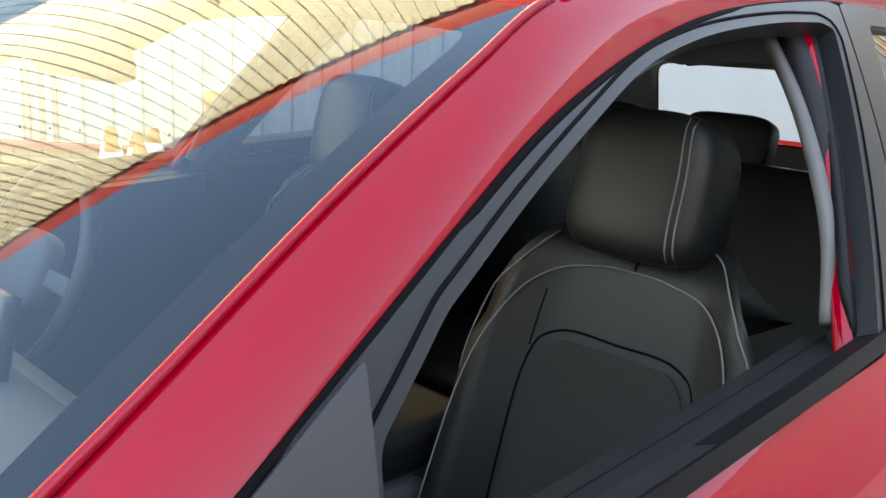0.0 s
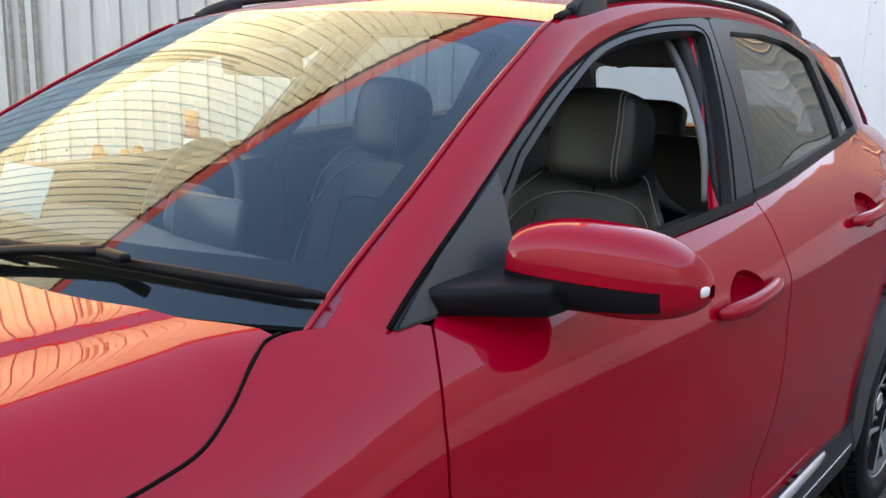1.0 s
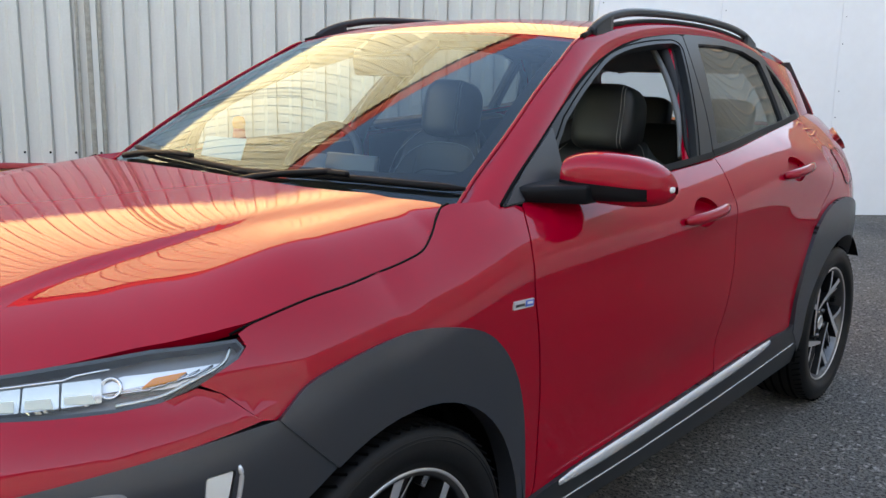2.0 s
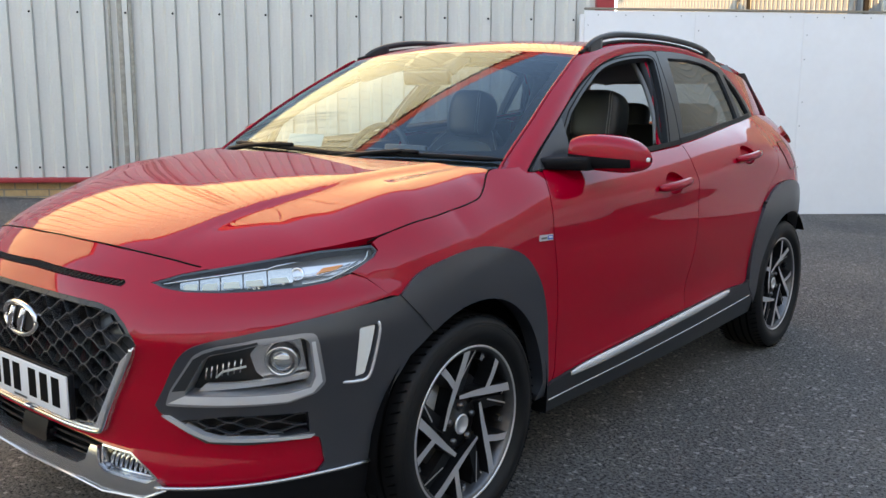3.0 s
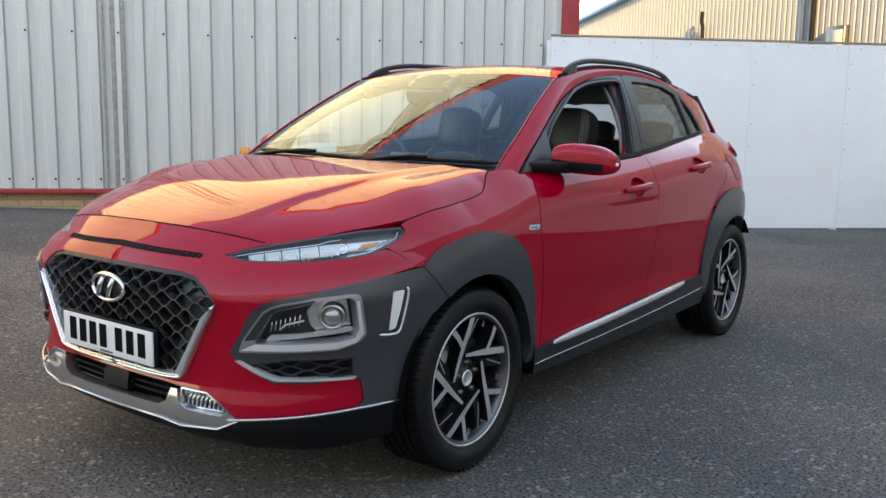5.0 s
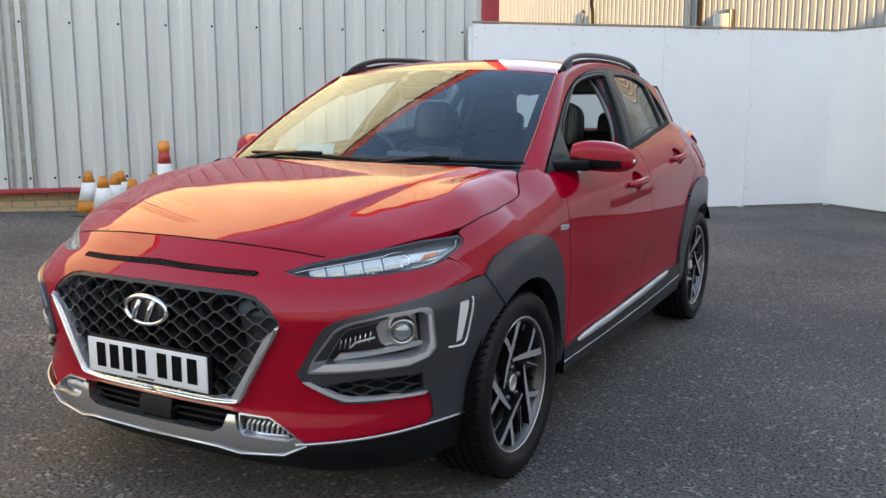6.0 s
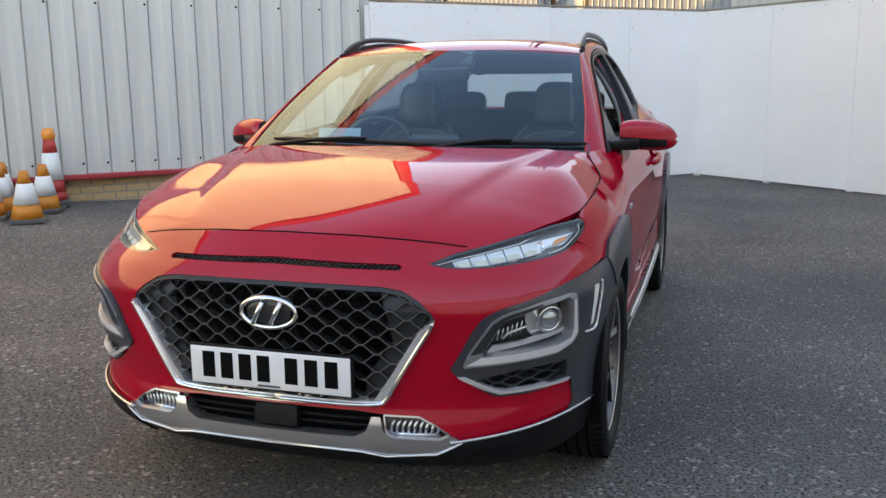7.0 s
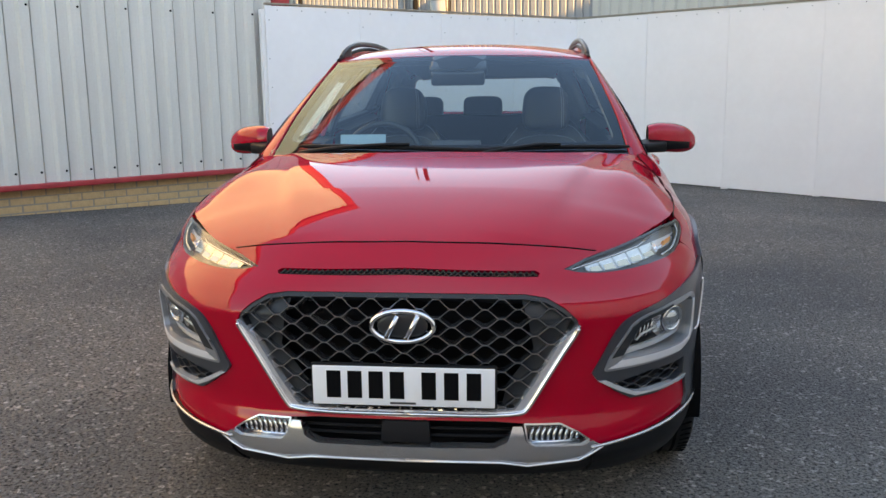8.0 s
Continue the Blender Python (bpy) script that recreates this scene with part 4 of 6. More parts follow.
        panel("housing", BODY, [pod_out], GLOSSBLACK, pod, 0.02, off=-0.045, side=s, thick=0.0, **nose)
        panel("lens", BODY, [inset(dense(pod_in, 0.02), -0.003)], LENS, pod, 0.02, off=0.004, side=s, thick=0.0, **nose)
        panel("vent_surround", BODY, [[fx(0.533, 0.505), fx(0.594, 0.468), fx(0.636, 0.447), fx(0.795, 0.445), fx(0.800, 0.453), fx(0.655, 0.455), fx(0.626, 0.464), fx(0.552, 0.506)]], SATIN, CAR, 0.012, off=0.014, side=s, thick=0.02, **nose)
        panel("vent_backing", BODY, [vent_hole], BLACK, CAR, 0.02, off=-0.03, side=s, thick=0.0, **nose)
        panel("running_light", BODY, [inset(dense(drl, 0.01), 0.003)], LEDWHITE, CAR, 0.012, off=0.004, side=s, thick=0.02, label="white vertical side light", **nose)
        # chrome line and black lip below the bumper
        hook = [fy(-0.375, 0.716), fy(-0.374, 0.690), fy(-0.388, 0.612), fy(-0.402, 0.577), fy(-0.43, 0.572), fy(-0.468, 0.575)]
        part("light_surround", tube(skin_path(sm(*hook, n=5), 0.009, s), [0.002] + [0.0042] * 24 + [0.002], 8), SATIN, CAR, "silver edge of the side light")
        edge = [fx(*p) for p in sm((0.515, 0.318), (0.583, 0.3255), (0.654, 0.333), (0.731, 0.342), (0.79, 0.350))] + [fy(-0.505, 0.3525), fy(-0.478, 0.353), fy(-0.43, 0.354), fy(-0.385, 0.355)]
        part("lip_strip", tube(skin_path(edge, 0.0135, s), 0.005, 10), SKID, CAR, "thin silver lip strip")
        lip = [(u, z - 0.003) for u, z in edge] + [fy(-0.38, 0.24), fx(0.7, 0.215), fx(0.5, 0.215)]
        panel("side_lip", BODY, [lip], BLACK, CAR, 0.02, off=0.012, side=s, thick=0.05, **nose)
        # upper headlamp
        lamp = empty("headlamp", CAR)
        ring_l = LAMP_TOP[:-1] + LAMP_LOW[:-1]
        panel("lens", BODY, [ring_l], LENS, lamp, 0.014, off=-0.001, side=s, thick=0.0, **nose)
        panel("housing", BODY, [ring_l], LAMPGREY, lamp, 0.016, off=-0.03, side=s, thick=0.0, **nose)
        panel("lamp_rim", BODY, [ring_l, inset(dense(ring_l, 0.02), 0.005)], GLOSSBLACK, lamp, 0.012, off=-0.002, side=s, thick=0.03, **nose)
        led_lo = spline1((0.45, 0.8), (0.512, 0.8005), (0.60, 0.807), (0.717, 0.820), (0.77, 0.826))
        led_hi = spline1((0.447, 0.807), (0.542, 0.8255), (0.607, 0.838), (0.657, 0.847), (0.72, 0.857), (0.78, 0.87))
        for k in range(5):
            x0 = 0.518 + 0.0415 * k
            led = rounded([fx(x0, led_lo(x0)), fx(x0 + 0.0395, led_lo(x0 + 0.0395)), fx(x0 + 0.0205, led_hi(x0 + 0.0205)), fx(x0 - 0.018, led_hi(x0 - 0.018))], 0.002)
            blk = panel("led_block", BODY, [led], LEDCELL, lamp, 0.01, off=-0.012, side=s, thick=0.012, label="clear led reflector block", **nose)
            core = rounded([fx(x0 + 0.002, led_lo(x0) + 0.003), fx(x0 + 0.034, led_lo(x0) + 0.004), fx(x0 + 0.024, led_lo(x0) + 0.016), fx(x0 - 0.004, led_lo(x0) + 0.013)], 0.003)
            panel("led_core", BODY, [core], LEDCORE, blk, 0.01, off=-0.0105, side=s, thick=0.004, **nose)
        sep = [fx(x, led_hi(x) + 0.003) for x in np.linspace(0.45, 0.665, 12)] + [fx(0.675, 0.858), fx(0.705, 0.866)]
        part("chrome_line", tube(skin_path(sep, -0.010, s), 0.0024, 6), CHROME, lamp)
        edge = sm(fy(-0.330, 0.884), fy(-0.352, 0.862), fy(-0.40, 0.842), fx(0.775, 0.823), fx(0.74, 0.8155), n=5)
        part("outer_edge", tube(skin_path(edge, -0.010, s), [0.003] * 10 + [0.0045] * (len(edge) - 10), 6), LEDCELL, lamp)
        panel("indicator", BODY, [rounded([fx(0.752, 0.838), fx(0.778, 0.846), fx(0.782, 0.858), fx(0.756, 0.852)], 0.004)], AMBER, lamp, 0.01, off=-0.014, side=s, thick=0.01, **nose)
        panel("reflector", BODY, [rounded([fx(0.685, 0.826), fx(0.785, 0.838), fx(0.805, 0.868), fx(0.72, 0.860)], 0.006)], SATIN, lamp, 0.012, off=-0.024, side=s, thick=0.006, **nose)
        for q in range(4):
            rib = [fx(0.69 + 0.012 * q, 0.828 + 0.002 * q), fx(0.76 + 0.010 * q, 0.836 + 0.005 * q), fx(0.775 + 0.008 * q, 0.852 + 0.004 * q)]
            part("reflector_rib", tube(skin_path(rib, -0.018, s), 0.0017, 6), CHROME, lamp)
        cx = fx(0.72, 0.842)
        p, n = frame_at(BODY, *cx)
        o = Vector((s * p[0], p[1], p[2])) - Vector((s * n[0], n[1], n[2])) * 0.022
        part("reflector_cup", lathe([(0.019, -0.01), (0.019, 0.004), (0.015, 0.006), (0.012, -0.004), (0.0, -0.006)], 24), CHROME, lamp).matrix_basis = Matrix.Translation(o) @ Vector((s * n[0], n[1], n[2])).to_track_quat("X", "Z").to_matrix().to_4x4()
        # pillar and roof side
        panel("body_side", PILLAR, [[(0, 0), (0.25, 0), (0.5, 0), (0.75, 0), (1, 0), (1, 1), (0.75, 1), (0.5, 1), (0.25, 1), (0, 1)]], PAINT, CAR, 0.035, side=s, thick=0.02, scale=(3.0, 0.16))
        # door frames
        ftop = [p for p in HOUSE_TOP if 0.407 < p[0] < 1.66]
        frame_f = [(y, belt_z(y) - 0.004) for y in np.linspace(1.495, 0.42, 24)] + ftop + [(1.675, 1.459), (1.62, 1.345)] + [(1.56, 1.21)]
        panel("window_frame", HOUSE, [frame_f, WINDOW_F], FRAME, door, 0.03, off=0.003, side=s, thick=0.035)
        rtop = [p for p in HOUSE_TOP if 1.69 < p[0] < 2.36]
        frame_r = [(1.502, belt_z(1.5) - 0.004), (1.566, 1.21), (1.626, 1.345), (1.682, 1.460)] + rtop + [(2.40, 1.408), (2.47, 1.33), (2.535, 1.255), (2.56, 1.18)] + [(y, belt_z(y) - 0.004) for y in np.linspace(2.5, 1.53, 16)]
        panel("window_frame", HOUSE, [frame_r, WINDOW_R, WINDOW_Q], FRAME, rdoor, 0.03, off=0.003, side=s, thick=0.03)
        panel("window_glass", HOUSE, [inset(dense(WINDOW_R, 0.05), -0.006)], PRIVACY, rdoor, 0.04, off=-0.008, side=s, thick=0.0, label="dark tinted door glass")
        panel("quarter_glass", HOUSE, [inset(dense(WINDOW_Q, 0.05), -0.006)], PRIVACY, CAR, 0.04, off=-0.008, side=s, thick=0.0, label="dark tinted quarter glass")
        if s < 0:
            panel("window_glass", HOUSE, [inset(dense(WINDOW_F, 0.05), -0.006)], SIDEGLASS, door, 0.04, off=-0.008, side=s, thick=0.0)
        belt = [(y, belt_z(y)) for y in np.linspace(0.66, 1.495, 20)]
        panel("belt_moulding", HOUSE, [[(y, z - 0.006) for y, z in belt] + [(y, z + 0.011) for y, z in reversed(belt)]], BLACK, door, 0.025, off=0.009, side=s, thick=0.03)
        belt = [(y, belt_z(y)) for y in np.linspace(1.505, 2.50, 22)]
        panel("belt_moulding", HOUSE, [[(y, z - 0.002) for y, z in belt] + [(y, z + 0.016) for y, z in reversed(belt)]], BLACK, rdoor, 0.025, off=0.006, side=s, thick=0.03)
        # sail panel in the front corner of the door window
        sail = [(0.418, 1.034), (0.655, 1.05), (0.690, 1.196), (0.66, 1.180), (0.60, 1.147), (0.52, 1.102)]
        panel("sail_panel", HOUSE, [rounded(sail, 0.006)], PLASTIC, door, 0.03, off=0.007, side=s, thick=0.01, label="matt black corner panel")
        # rear pillar beside the tailgate
        cp = [(2.36, 1.424), (2.47, 1.335), (2.537, 1.258), (2.565, 1.179), (2.8, 1.185), (3.04, 1.188), (3.04, 1.25), (2.94, 1.325), (2.75, 1.37)]
        panel("rear_pillar", HOUSE, [cp], PAINT, CAR, 0.03, side=s, thick=0.02)
        panel("rear_pillar_lining", HOUSE, [[(2.36, 1.44), (2.40, 1.39), (2.50, 1.30), (2.53, 1.10), (3.0, 1.10), (3.02, 1.25), (2.94, 1.36), (2.75, 1.46)]], LINER, CAR, 0.05, off=-0.035, side=s, thick=0.0)
        gap = [(s * (p[0] + 0.001), p[1], p[2] - 0.001) for p in PILLAR_OUT if 0.40 < p[1] < 2.35]
        part("door_frame_seal", tube(gap, 0.0042, 8), INK, door, "black rubber seal round the door frame")
        rim = [HOUSE(y, z) for y, z in inset(dense(WINDOW_F, 0.03), -0.013)]
        part("frame_seal", tube([(s * (x + 0.0035), y, z) for x, y, z in rim], 0.0022, 6, True, up=(1, 0, 0)), INK, door)
        # rounded lip added so that the pillar's edge shows a thin bright reflection
        lip = [(s * (p[0] - 0.001), p[1] - 0.001, p[2] + 0.003) for p in PILLAR_IN if 0.33 < p[1] < 1.03]
        part("screen_moulding", tube(lip, 0.0042, 8), PAINT, CAR, "slim lip added to catch the highlight beside the windscreen")
        ditch = [(s * p[0], p[1], p[2] + 0.003) for p in PILLAR_IN if 1.03 < p[1] < 2.8]
        part("roof_moulding", tube(ditch, 0.008, 8), BLACK, CAR, "black roof ditch moulding")
    # windscreen and roof
    V = np.linspace(0, 1, 9)
    ws = [(-1, v) for v in V] + [(u, 1) for u in np.linspace(-1, 1, 17)[1:-1]] + [(1, v) for v in V[::-1]] + [(u, 0) for u in np.linspace(1, -1, 17)[1:-1]]
    screen = panel("windscreen", SCREEN, [ws], WSGLASS, CAR, 0.045, thick=0.0, scale=(0.66, 0.9), mid=np.array((0, 2.0, 0.7)), label="raked windscreen reflecting the yard")
    hole = rounded([(-0.935, 0.15), (-0.930, 0.94), (-0.35, 0.945), (-0.16, 0.945), (-0.13, 0.84), (0.13, 0.84), (0.16, 0.945), (0.35, 0.945), (0.930, 0.94), (0.935, 0.15)], 0.06)
    panel("windscreen_border", SCREEN, [ws, hole], INK, CAR, 0.045, off=-0.009, thick=0.0, scale=(0.66, 0.9), mid=np.array((0, 2.0, 0.7)), label="black ceramic border of the windscreen")
    yy = np.linspace(0.93, 3.05, 15)
    redge = spline1((0.9, 0.585), (1.02, 0.582), (1.3, 0.556), (1.75, 0.54), (2.1, 0.532), (2.6, 0.50), (3.2, 0.44))
    rr = [(x, 0.928 + 0.25 * x * x) for x in np.linspace(-0.582, 0.582, 15)] + [(redge(y), y) for y in yy[2:]] + [(-redge(y), y) for y in yy[::-1][:-2]]
    panel("roof", ROOF, [rr], PAINT, CAR, 0.05, thick=0.02)
    panel("headliner", ROOF, [inset(dense(rr, 0.1), 0.02)], LINER, CAR, 0.09, off=-0.05, thick=0.0)

    # tail: tailgate with its glass, spoiler, bumper, lamps
    def TAIL(x, z):
        k = spline_t(z)
        return (x, k - 0.28 * (abs(x) / 0.7) ** 2.6, z)
    spline_t = spline1((0.3, 3.28), (0.7, 3.33), (0.95, 3.32), (1.1, 3.28), (1.25, 3.19), (1.38, 3.10), (1.42, 3.07))
    gl = rounded([(-0.55, 1.12), (0.55, 1.12), (0.50, 1.365), (-0.50, 1.365)], 0.04)
    tg = [(-0.60, 0.70), (0.60, 0.70), (0.62, 1.05), (0.58, 1.2), (0.49, 1.385), (-0.49, 1.385), (-0.58, 1.2), (-0.62, 1.05)]
    gate = empty("tailgate", CAR)
    panel("skin", TAIL, [tg, gl], PAINT, gate, 0.05, thick=0.03)
    panel("gate_lining", TAIL, [[(-0.66, 0.70), (0.66, 0.70), (0.66, 1.1), (0.60, 1.25), (0.53, 1.42), (-0.53, 1.42), (-0.60, 1.25), (-0.66, 1.1)], inset(dense(gl, 0.05), -0.004)], LINER, gate, 0.06, off=-0.035, thick=0.0)
    panel("rear_glass", TAIL, [inset(dense(gl, 0.05), -0.006)], glass("rear_glass", (0.55, 0.6, 0.6), 1.5), gate, 0.06, off=-0.01, thick=0.0)
    panel("rear_bumper", TAIL, [[(-0.66, 0.42), (0.66, 0.42), (0.68, 0.69), (-0.68, 0.69)]], PLASTIC, CAR, 0.05, thick=0.05)
    part("roof_spoiler", grid_mesh(lambda u, v: Vector((u * 0.46, 2.98 + 0.19 * v - 0.05 * u * u, roof_c(2.98) - 0.035 * u * u - 0.05 * v)), 14, 4, -1, 1), BLACK, CAR)
    for s in SIDES:
        panel("tail_lamp", BODY, [rounded([(2.84, 1.088), (2.95, 1.115), (3.05, 1.10), (3.06, 1.02), (2.93, 1.03)], 0.01)], REDLENS, CAR, 0.02, off=0.016, side=s, thick=0.03, label="red tail lamp")


car_body()


def wheel_well(y, s):
    """A black half drum behind each wheel arch."""
    bm = bmesh.new()
    R, n = 0.40, 26
    last = 52 if y > 1 else 100
    A, B = [], []
    for k in range(n + 1):
        a = radians(-100 + (100 + last) * k / n)
        A.append(bm.verts.new((s * 0.885, y + R * math.sin(a), 0.328 + R * math.cos(a))))
        B.append(bm.verts.new((s * 0.50, y + R * math.sin(a), 0.328 + R * math.cos(a))))
    for k in range(n):
        bm.faces.new((A[k], A[k + 1], B[k + 1], B[k]))
    bm.faces.new(B)
    part("wheel_arch_liner", bm, INK, CAR)


def make_wheel():
    """An 18-inch wheel, its axle along x, outer face at +x."""
    w = empty("wheel")
    R, RI = 0.329, 0.236
    tyre = lathe([(RI - 0.012, -0.10), (RI + 0.02, -0.108), (R - 0.045, -0.115), (R - 0.012, -0.105), (R - 0.002, -0.085), (R, -0.03), (R, 0.03), (R - 0.002, 0.085), (R - 0.012, 0.105), (R - 0.025, 0.112), (R - 0.045, 0.1155), (R - 0.07, 0.114), (RI + 0.018, 0.106), (RI + 0.006, 0.101), (RI - 0.006, 0.09)], 96)
    t = part("tyre", tyre, RUBBER, w, "black road tyre with fine tread")
    for off in (-0.055, -0.02, 0.02, 0.055):
        part("groove", lathe([(R + 0.0012, off - 0.005), (R + 0.0012, off + 0.005)], 72), INK, t)
    for r, x in ((0.262, 0.1098), (0.2985, 0.1126), (0.305, 0.1110)):
        part("sidewall_rib", lathe([(r - 0.0016, x), (r, x + 0.0022), (r + 0.0016, x)], 96), RUBBER, t)
    bm = bmesh.new()
    for k in range(72):
        a = 6.2831853 * k / 72
        for sx, tw in ((0.088, 0.35), (-0.088, -0.35)):
            box(bm, (0.034, 0.0035, 0.004), (0, 0, 0), Matrix.Rotation(a, 4, "X") @ pose(sx, 0, R - 0.0025, 0, 0, 0) @ pose(0, 0, 0, 0, 0, 24 * (1 if tw > 0 else -1)))
    tagged(part("tread_pattern", bm, INK, t, smooth=False), kind="stuff")
    part("rim_barrel", lathe([(RI + 0.002, 0.096), (RI - 0.008, 0.098), (RI - 0.016, 0.088), (RI - 0.022, 0.05), (RI - 0.03, -0.02), (RI - 0.02, -0.1)], 72), STEEL, w)
    part("rim_lip", lathe([(RI + 0.003, 0.097), (RI + 0.002, 0.0995), (RI - 0.003, 0.1005), (RI - 0.005, 0.097)], 96), ALLOY, w, "machined rim lip")
    part("backing_disc", lathe([(0.205, 0.01), (0.02, 0.01)], 48), INK, w)
    part("brake_disc", lathe([(0.15, 0.028), (0.15, 0.036), (0.085, 0.036), (0.06, 0.05), (0.02, 0.05)], 48), STEEL, w)

    def bar(name, pts, widths, x0, x1, mat, parent=w):
        """A spoke: a flat bar in the wheel's face with bevelled flanks; pts as (radius, degrees)."""
        P = [np.array((r * math.cos(radians(a)), r * math.sin(radians(a)))) for r, a in pts]
        L, Rr = [], []
        for i, p in enumerate(P):
            tt = P[min(i + 1, len(P) - 1)] - P[max(i - 1, 0)]
            tt /= np.linalg.norm(tt)
            nn = np.array((-tt[1], tt[0]))
            L.append(p + nn * widths[i] / 2)
            Rr.append(p - nn * widths[i] / 2)
        bm2 = bmesh.new()

        def dish(p):
            return -0.018 * max(0.0, 1 - np.linalg.norm(p) / 0.2)
        rows = []
        for i in range(len(P)):
            l, r2 = L[i], Rr[i]
            c = (l + r2) / 2
            rows.append([bm2.verts.new((x0 + dish(c), *(c + (l - c) * 1.35))), bm2.verts.new((x1 + dish(c), *l)), bm2.verts.new((x1 + dish(c), *r2)), bm2.verts.new((x0 + dish(c), *(c + (r2 - c) * 1.35)))])
        for A, B in zip(rows, rows[1:]):
            for k in range(3):
                bm2.faces.new((A[k], A[k + 1], B[k + 1], B[k]))
        bm2.faces.new(rows[0])
        bm2.faces.new(rows[-1][::-1])
        bmesh.ops.recalc_face_normals(bm2, faces=bm2.faces)
        for f in bm2.faces:
            f.material_index = 0 if f.normal.x > 0.8 else 1
        ob = part(name, bm2, mat, parent, smooth=False)
        ob.data.materials.append(DARKALLOY)
        return ob
    def xy(*pts, turn=0.0):
        c, d = math.cos(radians(turn)), math.sin(radians(turn))
        return [(math.hypot(x, y), math.degrees(math.atan2(x * d + y * c, x * c - y * d))) for x, y in pts]
    for k in range(5):
        f = 72 * k
        sp = bar("spoke", xy((-0.090, 0.004), (-0.068, 0.064), (-0.043, 0.128), (-0.020, 0.184), (0.0, 0.233), turn=f), [0.011, 0.018, 0.024, 0.024, 0.027], 0.04, 0.090, ALLOY)
        bar("spoke_fork", xy((-0.046, 0.120), (-0.084, 0.160), (-0.124, 0.196), turn=f), [0.020, 0.020, 0.023], 0.04, 0.0893, ALLOY, sp)
        bar("spoke_flank", xy((-0.020, 0.045), (0.002, 0.12), (0.046, 0.228), turn=f), [0.034, 0.036, 0.026], 0.02, 0.072, DARKALLOY, sp)
        bar("spoke_edge", xy((-0.004, 0.135), (0.064, 0.224), turn=f), [0.0045, 0.0045], 0.05, 0.0745, ALLOY, sp)
        bar("spoke_web", xy((-0.085, 0.0), (-0.13, 0.05), (-0.168, 0.095), (-0.188, 0.135), turn=f), [0.030, 0.030, 0.022, 0.02], 0.02, 0.066, DARKALLOY, sp)
        bar("spoke_edge", xy((-0.150, 0.085), (-0.214, 0.082), turn=f), [0.0045, 0.0045], 0.05, 0.068, ALLOY, sp)
        bar("rim_window", xy((0.090, 0.172), (0.113, 0.205), turn=f), [0.016, 0.022], 0.05, 0.068, SKID, sp)
    hub = part("hub", lathe([(0.085, 0.03), (0.08, 0.052), (0.062, 0.062), (0.036, 0.066), (0.034, 0.072), (0.0, 0.074)], 40), DARKALLOY, w)
    part("hub_cap", lathe([(0.031, 0.068), (0.030, 0.074), (0.025, 0.076), (0.023, 0.074), (0.0, 0.0745)], 32), ALLOY, hub, "silver centre cap")
    for k in range(5):
        a = radians(20 + 72 * k)
        part("wheel_nut", lathe([(0.011, 0.0), (0.010, 0.016), (0.0, 0.018)], 6), STEEL, hub).matrix_basis = pose(0.058, 0.056 * math.cos(a), 0.056 * math.sin(a))
    return w


def car_wheels():
    first = make_wheel()
    first.parent = CAR
    first.matrix_basis = pose(0.775, 0, 0.329, 0, 0, 0) @ pose(0, 0, 0, -2, 0, 0)
    w2 = copy_thing(first, pose(0.775, REAR, 0.329, 28, 0, 0))
    w3 = copy_thing(first, pose(-0.775, 0, 0.329, 0, 0, 180))
    w4 = copy_thing(first, pose(-0.775, REAR, 0.329, 0, 0, 180))
    for y in (0, REAR):
        for s in SIDES:
            wheel_well(y, s)


car_wheels()


